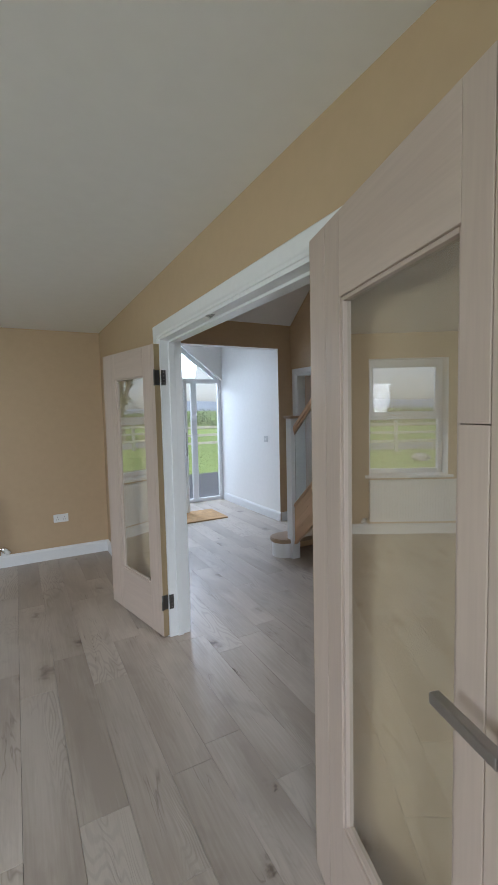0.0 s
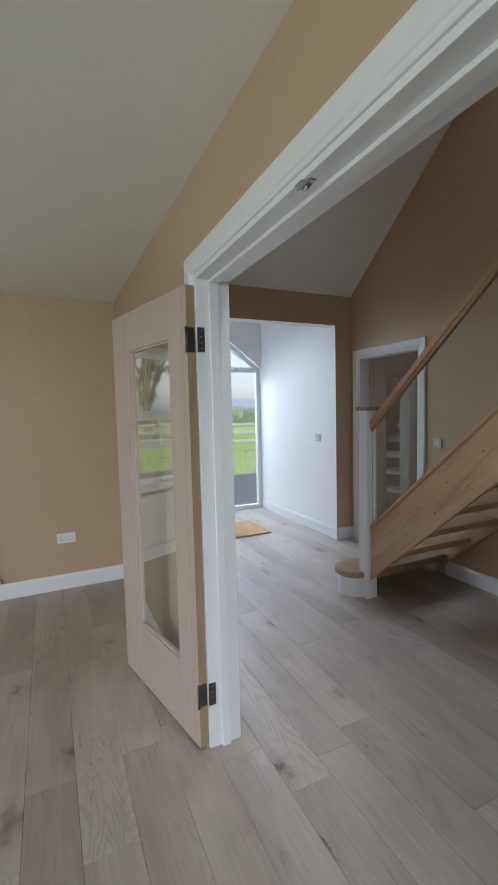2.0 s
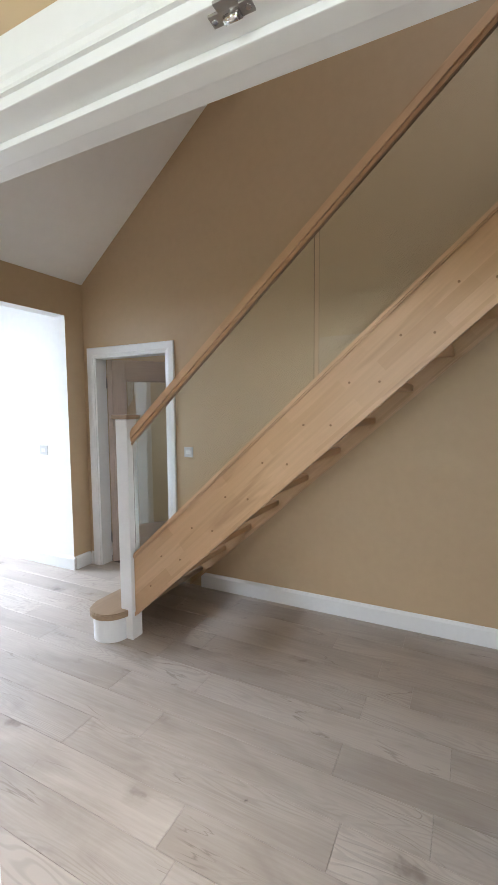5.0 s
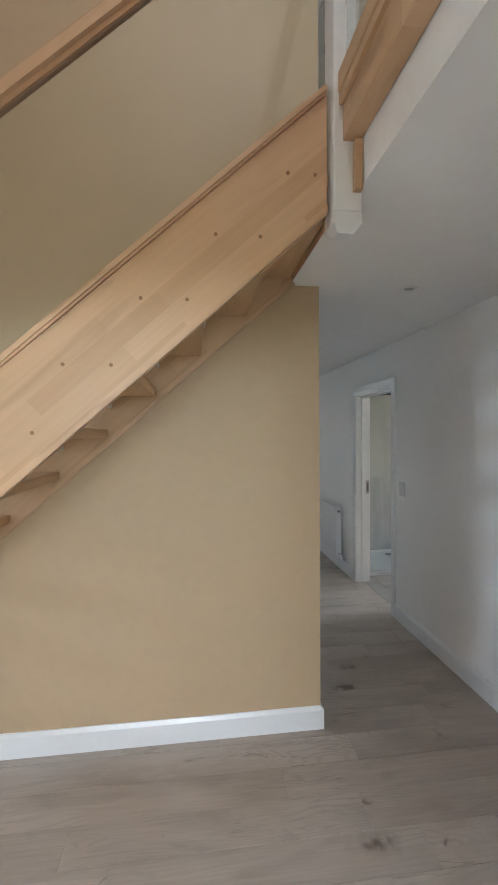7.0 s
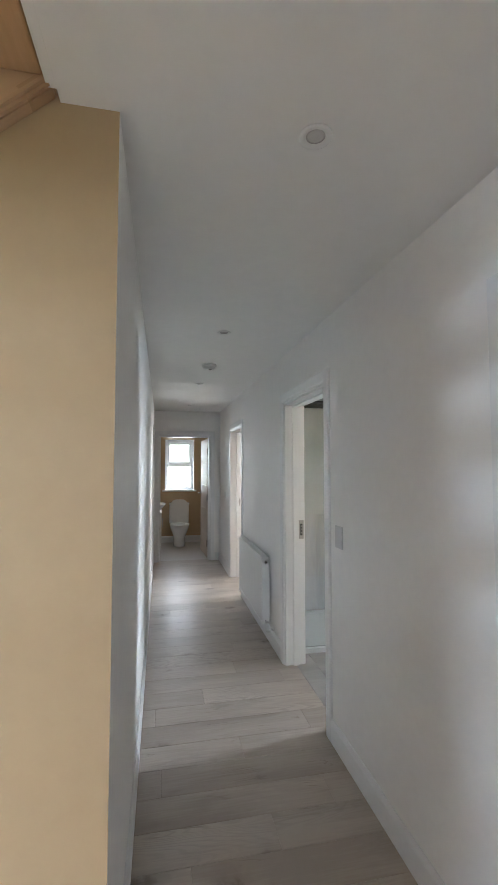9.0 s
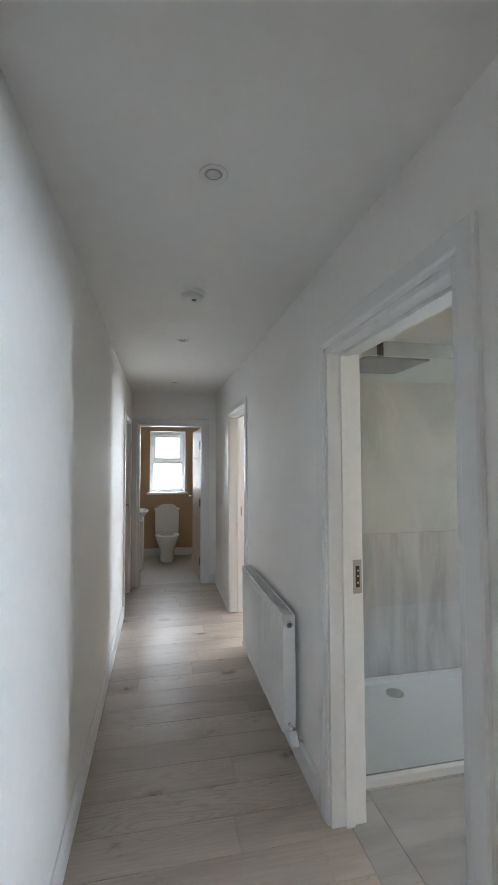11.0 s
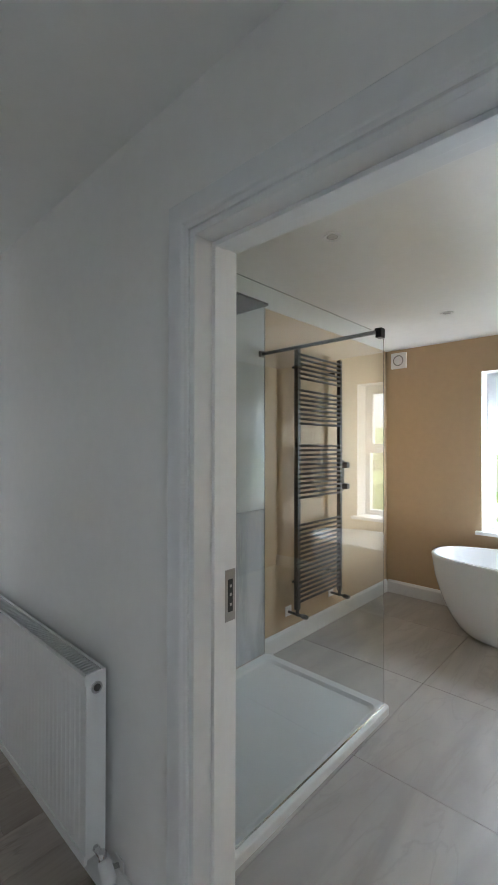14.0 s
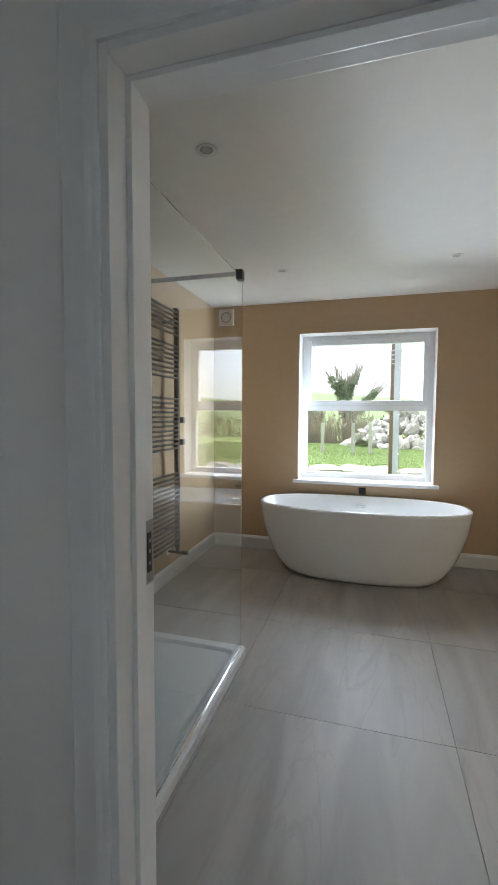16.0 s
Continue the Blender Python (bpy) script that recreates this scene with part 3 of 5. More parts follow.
wall("wall_corridor_north", "y", 0.845, 0.98, 3.45, 9.35, 0, CZ, [(8.33, 9.16, 0, 2.03)], WHITE, TAN, WHITE, "white painted corridor wall")
wall("wall_corridor_south", "y", -0.38, -0.225, 0.95, 9.35, 0, CZ, [(2.452, 3.278, 0, 2.03), (4.67, 5.56, 0, 2.045), (7.37, 8.23, 0, 2.03)], TAN, WHITE, WHITE, "white painted corridor wall with doorways")
wall("wall_toilet_front", "x", 9.35, 9.47, -0.6, 1.6, 0, CZ, [(-0.065, 0.765, 0, 2.03)], WHITE, TAN, WHITE, "white painted corridor end wall with a doorway")
wall("wall_toilet_back", "x", 11.12, 11.42, -0.6, 1.6, 0, 2.7, [(0.07, 0.65, 1.04, 2.06)], TAN, RENDER, WHITE, "tan toilet wall with a small window")
wall("wall_toilet_south", "y", -0.6, -0.48, 9.47, 11.12, 0, CZ, [], TAN, TAN, WHITE, "tan painted toilet wall")
wall("wall_toilet_north", "y", 1.18, 1.3, 9.47, 11.12, 0, CZ, [], TAN, TAN, WHITE, "tan painted toilet wall")
wall("wall_bath_south", "y", -3.95, -3.65, 3.3, 6.76, 0, 2.75, [(4.515, 5.74, 0.72, 2.12)], RENDER, TAN, WHITE, "tan bathroom wall with a window above the bath")
wall("wall_bath_east", "x", 6.62, 6.76, -3.65, -0.38, 0, CZ, [], TAN, TAN, WHITE, "tan painted bathroom wall")
wall("wall_bath_west", "x", 3.3, 3.42, -3.65, -0.38, 0, CZ, [], TAN, TAN, WHITE, "tan painted bathroom wall")
wall("wall_bedroom_south", "y", -3.95, -3.65, 6.76, 10.2, 0, 2.75, [(7.5, 8.9, 0.72, 2.12)], RENDER, TAN, WHITE, "tan bedroom wall with a window added out of view")
wall("wall_bedroom_east", "x", 10.2, 10.32, -3.65, -0.6, 0, CZ, [], TAN, TAN, WHITE, "tan painted bedroom wall")
wall("wall_study_east", "x", 7.0, 7.2, 0.98, 5.06, 0, CZ + 0.2, [(2.3, 3.7, 0.72, 2.12)], TAN, RENDER, WHITE, "tan study wall with a window added out of view")
wall("wall_study_north", "y", 4.92, 5.06, 3.45, 7.0, 0, CZ + 0.2, [], TAN, RENDER, WHITE, "tan painted study wall")
# upper storey
wall("wall_landing_south", "y", -0.38, -0.24, 0.95, 6.4, 2.68, 5.2, [], RENDER, WHITE, WHITE, "white painted landing wall")
wall("wall_landing_north", "y", 0.855, 0.98, 3.45, 6.4, 2.68, 5.2, [], WHITE, RENDER, WHITE, "white painted landing wall")
wall("wall_landing_east", "x", 6.4, 6.52, -0.38, 0.98, 2.68, 5.2, [], WHITE, RENDER, WHITE, "white painted landing end wall")
wall("wall_landing_west", "x", 0.805, 0.95, -1.75, -1.6, 0, 5.2, [], RENDER, WHITE, WHITE, "white painted wall")

slab("ceiling_room", (-3.8, -1.6, CZ), (0.805, 4.92, CZ + 0.2), CEIL, "matt white plastered ceiling")
slab("ceiling_corridor", (3.45, -0.225, CZ), (9.35, 0.845, 2.68), CEIL, "matt white plastered corridor ceiling")
slab("ceiling_landing", (0.95, -0.225, CZ), (3.45, 0.983, 2.68), CEIL, "white plastered underside and edge of the landing")
slab("ceiling_bath", (3.3, -3.65, CZ), (6.76, -0.38, CZ + 0.2), CEIL, "white bathroom ceiling")
slab("ceiling_bedroom", (6.76, -3.65, CZ), (10.2, -0.6, CZ + 0.2), CEIL, "white bedroom ceiling")
slab("ceiling_toilet", (9.35, -0.6, CZ), (11.12, 1.42, CZ + 0.2), CEIL, "white toilet ceiling")
slab("ceiling_study", (3.45, 0.98, CZ), (7.0, 4.92, CZ + 0.2), CEIL, "white study ceiling")
slab("ceiling_porch", (1.06, 5.06, 3.4), (3.25, 6.95, 3.6), CEIL, "white porch ceiling")
bm = bmesh.new()
prism(bm, [(4.92, 2.68), (3.49, 3.86), (3.15, 3.86), (3.15, 5.0), (3.3, 5.2), (3.3, 4.02), (3.55, 4.02), (4.92, 2.88)], "x", 0.95, 3.322)
box(bm, (0.95, 2.1, 5.0), (3.322, 3.2, 5.2))
box(bm, (0.95, -0.38, 5.0), (3.322, 0.5, 5.2))
# these two leave a gap for the assumed, unseen rooflight
box(bm, (0.95, 0.5, 5.0), (1.2, 2.1, 5.2))
box(bm, (2.0, 0.5, 5.0), (3.322, 2.1, 5.2))
box(bm, (3.322, -0.38, 5.0), (6.52, 0.98, 5.2))
solo("ceiling_hall", bm, CEIL, "sloping white plastered ceiling with a bulkhead over the stairs", "ceiling", kind="structure")

# porch front with a gable-shaped opening
bm = bmesh.new()
prism(bm, [(3.115, 2.07), (3.115, 3.4), (2.157, 3.4), (2.157, 2.81)], "y", 6.72, 6.95)
prism(bm, [(1.2, 2.07), (2.157, 2.81), (2.157, 3.4), (1.2, 3.4)], "y", 6.72, 6.95)
solo("wall_porch_front", bm, WHITE, "white plastered gable wall over the porch glazing", "wall", kind="structure")

slab("floor", (-3.8, -1.6, -0.12), (9.35, 6.95, -0.012), UNDER, "oak laminate plank floor", "floor")
slab("floor_bath", (3.42, -3.65, -0.12), (6.62, -0.24, -0.008), GROUT, "large pale stone tiled bathroom floor", "floor")
slab("floor_toilet", (9.42, -0.48, -0.12), (11.12, 1.18, -0.002), VINYL, "pale toilet floor", "floor")
slab("floor_bedroom", (6.76, -3.65, -0.12), (10.2, -0.38, 0.0), PLANK, "wood bedroom floor", "floor")

for a in (("y", 4.92, -1, -3.8, 0.805), ("x", 0.805, -1, 2.81, 4.92), ("x", 0.805, -1, -1.6, 0.895), ("x", 0.95, 1, 2.81, 4.92), ("x", 0.95, 1, -0.24, 0.895),
          ("y", 4.92, -1, 3.131, 3.306), ("x", 3.115, -1, 4.904, 6.72), ("x", 1.2, 1, 5.06, 6.72),
          ("x", 3.322, -1, 0.845, 3.62), ("x", 3.322, -1, 4.876, 4.904), ("y", 0.845, -1, 3.306, 8.26), ("y", 0.845, -1, 9.235, 9.334),
          ("y", -0.225, 1, 0.966, 2.382), ("y", -0.225, 1, 3.348, 4.60), ("y", -0.225, 1, 5.635, 7.295), ("y", -0.225, 1, 8.305, 9.334),
          ("x", 9.35, -1, -0.209, -0.14), ("x", 6.62, -1, -3.634, -1.735), ("y", -3.65, 1, 3.42, 6.604),
          ("x", 11.12, -1, -0.48, 1.18), ("x", 10.2, -1, -3.65, -0.6), ("y", 4.92, -1, 3.45, 7.0), ("x", 7.0, -1, 0.98, 4.904)):
    skirting(*a)

d1 = doorway("door_1", "x", 0.805, 0.95, 0.97, 2.745, 2.04, "white painted double door frame with moulded architraves", stop=(0.86, 0.90))
for yj, sg in ((2.715, -1), (1.0, 1)):
    for z in (0.248, 1.768):
        hp = part("hinge_plate", box(bmesh.new(), (0.806, min(yj, yj + sg * 0.002), z - 0.05), (0.838, max(yj, yj + sg * 0.002), z + 0.05), 0.0006), DARKSTEEL, d1, "dark steel hinge plate")
        for dz in (-0.035, -0.012, 0.012, 0.035):
            part("screw", tube(bmesh.new(), (0.824, yj + sg * 0.002, z + dz), (0.824, yj + sg * 0.003, z + dz), 0.0035, seg=8), CHROME, hp)
doorway("door_2", "x", 3.322, 3.45, 3.93, 4.80, 2.02, "white painted door frame beside the staircase")
doorway("door_3", "y", -0.38, -0.225, 2.452, 3.278, 2.03, "white painted door frame in the hall", (False, True))
doorway("door_4", "y", -0.38, -0.225, 4.67, 5.56, 2.045, "white painted bathroom door frame", stop=(-0.325, -0.285))
doorway("door_5", "y", -0.38, -0.225, 7.37, 8.23, 2.03, "white painted bedroom door frame", (False, True), stop=(-0.335, -0.30))
doorway("door_6", "y", 0.845, 0.98, 8.33, 9.16, 2.03, "white painted corridor door frame", (True, False))
doorway("door_7", "x", 9.35, 9.47, -0.065, 0.765, 2.03, "white painted toilet door frame", (True, False))


def window(name, axis, c, sign, u0, u1, z0, z1, split, label, pane=None, sill=0.05, group=""):
    """A white uPVC window: top-hung sash over a fixed light. c: inner face of the frame; sign: towards the room."""
    w = thing(name, label, "window", kind="structure")
    d = 0.07

    def b(a0, a1, b0, b1, ca, cb, bev=0.004):
        ca, cb = sorted((c + sign * ca, c + sign * cb))
        lo, hi = ((ca, a0, b0), (cb, a1, b1)) if axis == "x" else ((a0, ca, b0), (a1, cb, b1))
        return box(bmesh.new(), lo, hi, bev)
    f = 0.055
    part("window_frame", b(u0, u0 + f, z0, z1, -d, 0), UPVC, w)
    part("window_frame", b(u1 - f, u1, z0, z1, -d, 0), UPVC, w)
    part("window_frame", b(u0 + f, u1 - f, z0, z0 + f, -d, 0), UPVC, w)
    part("window_frame", b(u0 + f, u1 - f, z1 - f, z1, -d, 0), UPVC, w)
    part("transom", b(u0 + f, u1 - f, split - 0.03, split + 0.03, -d, 0), UPVC, w)
    s, a0, a1, b0, b1 = 0.05, u0 + f - 0.012, u1 - f + 0.012, split + 0.018, z1 - f + 0.012
    sash = part("sash", b(a0, a0 + s, b0, b1, -0.05, 0.016), UPVC, w)
    part("sash_stile", b(a1 - s, a1, b0, b1, -0.05, 0.016), UPVC, sash)
    part("sash_rail", b(a0 + s, a1 - s, b0, b0 + s, -0.05, 0.016), UPVC, sash)
    part("sash_rail", b(a0 + s, a1 - s, b1 - s, b1, -0.05, 0.016), UPVC, sash)
    mid = (u0 + u1) / 2
    part("window_handle", b(mid - 0.07, mid + 0.07, b0 + 0.016, b0 + 0.036, 0.016, 0.04, 0.006), UPVC, w)
    part("trickle_vent", b(mid - 0.2, mid + 0.2, z1 - 0.035, z1 - 0.015, 0.0, 0.012), UPVC, w)
    clear(part("pane", b(a0 + s - 0.004, a1 - s + 0.004, b0 + s - 0.004, b1 - s + 0.004, -0.03, -0.025, 0), pane or GLASS, w))
    clear(part("pane", b(u0 + f - 0.004, u1 - f + 0.004, z0 + f - 0.004, split - 0.026, -0.03, -0.025, 0), pane or GLASS, w))
    return w, b


def sill(parent, lo, hi):
    part("window_sill", box(bmesh.new(), lo, hi, 0.008), GLOSS, parent)


w, b = window("window_1", "y", -3.83, 1, 4.515, 5.74, 0.72, 2.12, 1.42, "white uPVC window above the bath")
sill(w, (4.47, -3.83, 0.69), (5.785, -3.60, 0.722))
w, b = window("window_2", "y", 5.10, -1, -1.22, -0.28, 0.72, 2.12, 1.42, "white uPVC living room window")
sill(w, (-1.27, 4.87, 0.69), (-0.23, 5.10, 0.722))
w, b = window("window_3", "x", 11.28, -1, 0.07, 0.65, 1.04, 2.06, 1.55, "small white uPVC window with frosted glass", FROST)
sill(w, (11.08, 0.02, 1.01), (11.28, 0.70, 1.042))
# bedroom and study windows are assumed, added as openings for their lamps
w, b = window("window_4", "y", -3.83, 1, 7.5, 8.9, 0.72, 2.12, 1.42, "white uPVC bedroom window, added out of view")
w, b = window("window_5", "x", 7.12, -1, 2.3, 3.7, 0.72, 2.12, 1.42, "white uPVC study window, added out of view")

# porch glazing
g = thing("porch_glazing", "white framed gable-shaped glazed screen of the porch", "glazed screen", kind="structure")
GY0, GY1 = 6.78, 6.85


def gbar(name, x0, x1, z0, z1, parent=None, y0=GY0, y1=GY1):
    return part(name, box(bmesh.new(), (x0, y0, z0), (x1, y1, z1), 0.005), UPVC, parent or g)


gbar("post", 3.055, 3.113, 0.0, 2.08)
gbar("post", 2.565, 2.66, 0.06, 2.02)
gbar("post", 1.69, 1.76, 0.06, 2.02)
gbar("post", 1.202, 1.26, 0.0, 2.08)
gbar("threshold", 1.26, 3.055, 0.0, 0.06)
gbar("transom", 1.26, 3.055, 2.02, 2.09)
for s in (1, -1):
    bm = bmesh.new()
    prism(bm, [(2.157 + s * 0.955, 2.072), (2.157, 2.812), (2.157, 2.735), (2.157 + s * 0.855, 2.072)], "y", GY0, GY1)
    part("rafter_frame", bm, UPVC, g)
bm = bmesh.new()
prism(bm, [(1.30, 2.085), (3.01, 2.085), (2.157, 2.745)], "y", 6.81, 6.815)
clear(part("pane", bm, GLASS, g))
clear(part("pane", boxes(((2.655, 6.81, 0.055), (3.06, 6.815, 2.025))), GLASS, g))
clear(part("pane", boxes(((1.255, 6.81, 0.055), (1.695, 6.815, 2.025))), GLASS, g))
# open front door leaf, hinged at the far post
leaf = thing("front_door", "white glazed front door standing open into the porch", "door", m=pose(1.77, 6.75, 0.035, 0, 0, -60))
for nm, lo, hi in (("stile", (0, -0.06, 0), (0.10, 0, 1.98)), ("stile", (0.76, -0.06, 0), (0.86, 0, 1.98)), ("rail", (0.10, -0.06, 0), (0.76, 0, 0.14)), ("rail", (0.10, -0.06, 1.87), (0.76, 0, 1.98))):
    part(nm, box(bmesh.new(), lo, hi, 0.006), UPVC, leaf)
clear(part("pane", boxes(((0.095, -0.034, 0.135), (0.765, -0.028, 1.875))), GLASS, leaf))
part("lock_plate", box(bmesh.new(), (0.859, -0.042, 0.85), (0.8625, -0.018, 1.2), 0.0005), STEEL, leaf, "satin steel lock plate")
for s in (1, -1):
    y = 0.0 if s > 0 else -0.06
    h = part("handle", box(bmesh.new(), (0.795, min(y, y + s * 0.012), 0.92), (0.825, max(y, y + s * 0.012), 1.14), 0.004), STEEL, leaf, "satin steel lever handle")
    part("lever", box(tube(bmesh.new(), (0.81, y + s * 0.01, 1.04), (0.81, y + s * 0.05, 1.04), 0.009), (0.70, min(y + s * 0.04, y + s * 0.055), 1.03), (0.82, max(y + s * 0.04, y + s * 0.055), 1.05), 0.004), STEEL, h)

mt = solo("doormat", box(bmesh.new(), (1.5, 5.5, 0.001), (2.59, 6.12, 0.018), 0.006), COIR, "orange-brown coir doormat on the porch floor", "mat")


# ---- staircase ----
RISE, GOING, SLOPE = 0.2082, 0.2345, 0.887
stair = thing("staircase", "open-tread pine staircase with white newels and glass balustrade", "staircase")
ang = math.atan(SLOPE)


def sloped(y_top, z_top, length, x0):
    """Pose whose x axis runs down the stairs from (y_top, z_top)."""
    return Matrix.Translation((x0, y_top, z_top)) @ Matrix(((0, -1, 0, 0), (math.cos(ang), 0, math.sin(ang), 0), (-math.sin(ang), 0, math.cos(ang), 0), (0, 0, 0, 1)))


def zt(y):
    return 2.733 + SLOPE * (1.082 - y)


def zb(y):
    return 2.346 + SLOPE * (1.082 - y)


def sloped_board(name, y0, y1, lo, hi, x0, x1, m, parent, bev=0.004, label="", vertical_ends=True):
    """A board whose long edges follow the pitch; lo, hi: functions of y; ends plumb. Local x runs along the pitch."""
    base = sloped(y0, hi(y0), 0, x0)
    inv = base.inverted()
    bm = bmesh.new()
    pts = [(y0, hi(y0)), (y1, hi(y1)), (y1, lo(y1)), (y0, lo(y0))]
    vs = [[bm.verts.new(inv @ Vector((x, p[0], p[1]))) for p in pts] for x in (x0, x1)]
    bm.faces.new(vs[0])
    bm.faces.new(vs[1][::-1])
    for i in range(4):
        j = (i + 1) % 4
        bm.faces.new((vs[0][i], vs[1][i], vs[1][j], vs[0][j]))
    if bev:
        bmesh.ops.bevel(bm, geom=list(bm.edges), offset=bev, segments=2, affect="EDGES")
    return part(name, bm, m, parent, label, base)


outer = sloped_board("string", 1.086, 3.555, zb, zt, 2.418, 2.453, PINE, stair, 0.004, "pale pine outer string board")
sloped_board("base_rail", 1.086, 3.555, lambda y: zt(y) - 0.002, lambda y: zt(y) + 0.034, 2.405, 2.466, PINE, stair, 0.008)
sloped_board("edge_bead", 1.086, 3.555, lambda y: zb(y) + 0.0, lambda y: zb(y) + 0.03, 2.410, 2.4185, PINE, stair, 0.003)
sloped_board("wall_string", 0.99, 3.72, zb, zt, 3.284, 3.321, PINE, stair, 0.004)
sloped_board("wall_trim", 0.99, 3.70, lambda y: zb(y) - 0.004, lambda y: zb(y) + 0.03, 3.262, 3.2845, PINE, stair, 0.009)


def hz(y):
    return 1.60 + SLOPE * (3.211 - y)


sloped_board("handrail", 1.086, 3.56, hz, lambda y: hz(y) + 0.085, 2.405, 2.466, PINE, stair, 0.016, "rounded pine handrail")
sloped_board("handrail_groove", 1.086, 3.56, lambda y: hz(y) - 0.009, lambda y: hz(y) + 0.002, 2.424, 2.446, DARK_OAK, stair, 0.002)
for i, (a, c) in enumerate(((1.09, 2.315), (2.34, 3.548))):
    clear(sloped_board("glass_panel", a, c, lambda y: zt(y) + 0.03, lambda y: hz(y) - 0.008, 2.431, 2.439, GREEN_GLASS, stair, 0.001, "clear glass balustrade panel"))

# treads, dowels, riser bars
for n in range(2, 13):
    yf = 2.45 + GOING * (7 - n)
    top = n * RISE - 0.012
    bm = box(bmesh.new(), (0, -0.262, -0.042), (0.83, 0, 0), 0.006)
    t = part("tread", bm, PINE_Y, stair, "", pose(2.452, yf, top))
    part("riser_bar", box(bmesh.new(), (2.453, yf - 0.05, top - 0.042 - 0.062), (3.283, yf - 0.032, top - 0.043), 0.002), GLOSS, stair, "white painted riser bar")
    for dy in (-0.06, -0.203 if n < 12 else -0.15):
        part("dowel", tube(bmesh.new(), (2.4155, yf + dy, top - 0.021), (2.425, yf + dy, top - 0.021), 0.006, seg=10), DOWEL, stair)
solo("trim", boxes(((2.486, 0.9832, 2.42), (3.283, 1.005, 2.4235))), CEIL, "white plaster edge under the top riser", "ceiling", kind="structure")
part("top_riser", box(bmesh.new(), (2.453, 0.984, 2.424), (3.283, 1.006, 2.69), 0.003), PINE_Y, stair)
# bullnose step
bm = bmesh.new()


def bull(r, grow=0.0):
    cx, cy = 2.40, 3.735
    pts = [(3.283, 3.86 + grow), (cx, 3.86 + grow)]
    for i in range(1, 12):
        a = math.pi / 2 + math.pi * i / 12
        pts.append((cx + (r + grow) * math.cos(a), cy + (r + grow) * math.sin(a)))
    pts += [(cx, 3.61 - grow), (3.283, 3.61 - grow)]
    return pts


prism(bm, [p if p[0] < 3.0 else (2.49, p[1]) for p in bull(0.125)], "z", 0, RISE - 0.05)
part("bullnose_riser", bm, GLOSS, stair, "white painted bullnose riser")
part("riser_board", box(bmesh.new(), (2.49, 3.84, 0.0), (3.283, 3.86, RISE - 0.05), 0.002), PINE_Y, stair)
bm = bmesh.new()
prism(bm, bull(0.125, 0.022), "z", RISE - 0.052, RISE - 0.01)
bmesh.ops.bevel(bm, geom=[e for e in bm.edges if abs(e.verts[0].co.z - e.verts[1].co.z) < 1e-5], offset=0.008, segments=2, affect="EDGES")
part("bullnose_tread", bm, DARK_OAK, stair, "oak bullnose tread")


def newel(y0, z0, z1, cap):
    nw = part("newel_post", box(bmesh.new(), (2.39, y0, z0), (2.485, y0 + 0.095, z1), 0.006), GLOSS, stair, "square white painted newel post")
    if cap:
        part("newel_cap", box(bmesh.new(), (2.372, y0 - 0.018, z1), (2.503, y0 + 0.113, z1 + 0.028), 0.008), DARK_OAK, nw, "square oak newel cap")
    return nw


newel(3.555, 0, 1.45, True)
nw = newel(0.979, 2.34, 3.85, True)
bm = bmesh.new()
loft(bm, [[(2.39, 0.979, 2.34), (2.485, 0.979, 2.34), (2.485, 1.074, 2.34), (2.39, 1.074, 2.34)], [(2.39, 0.979, 2.305), (2.485, 0.979, 2.305), (2.485, 1.074, 2.305), (2.39, 1.074, 2.305)],
          [(2.412, 1.001, 2.28), (2.463, 1.001, 2.28), (2.463, 1.052, 2.28), (2.412, 1.052, 2.28)]], smooth=False)
part("newel_drop", bm, GLOSS, nw)

land = thing("landing_balustrade", "pine and glass balustrade along the landing edge", "balustrade")
part("apron", box(bmesh.new(), (0, 0, 0), (1.435, 0.06, 0.112), 0.004), PINE, land, "", pose(0.952, 0.985, 2.56))
part("nosing", box(bmesh.new(), (0, 0, 0), (1.435, 0.128, 0.032), 0.003), PINE, land, "", pose(0.952, 0.93, 2.672))
part("base_rail", box(bmesh.new(), (0, 0, 0), (1.435, 0.062, 0.068), 0.008), PINE, land, "", pose(0.952, 1.0, 2.706))
part("handrail", box(bmesh.new(), (0, 0, 0), (1.435, 0.062, 0.075), 0.016), PINE, land, "", pose(0.952, 1.007, 3.60))
part("trim", box(bmesh.new(), (2.362, 0.985, 2.40), (2.389, 1.012, 2.558), 0.003), PINE, land)
clear(part("glass_panel", boxes(((0.96, 1.027, 2.77), (2.385, 1.035, 3.602))), GREEN_GLASS, land))
pend = thing("pendant_lamp", "bare white pendant lamp holder on a cord", "pendant lamp")
part("ceiling_rose", loft(bmesh.new(), [oval(4.4, 0.45, 5.0, 0.05, 0.05, 20), oval(4.4, 0.45, 4.975, 0.048, 0.048, 20), oval(4.4, 0.45, 4.965, 0.02, 0.02, 20)]), PLASTIC, pend)
part("cord", tube(bmesh.new(), (4.4, 0.45, 4.97), (4.4, 0.45, 4.72), 0.003, seg=6), PLASTIC, pend)
part("lamp_holder", loft(bmesh.new(), [oval(4.4, 0.45, 4.73, 0.012, 0.012, 16), oval(4.4, 0.45, 4.70, 0.02, 0.02, 16), oval(4.4, 0.45, 4.64, 0.022, 0.022, 16)]), BLACK, pend)


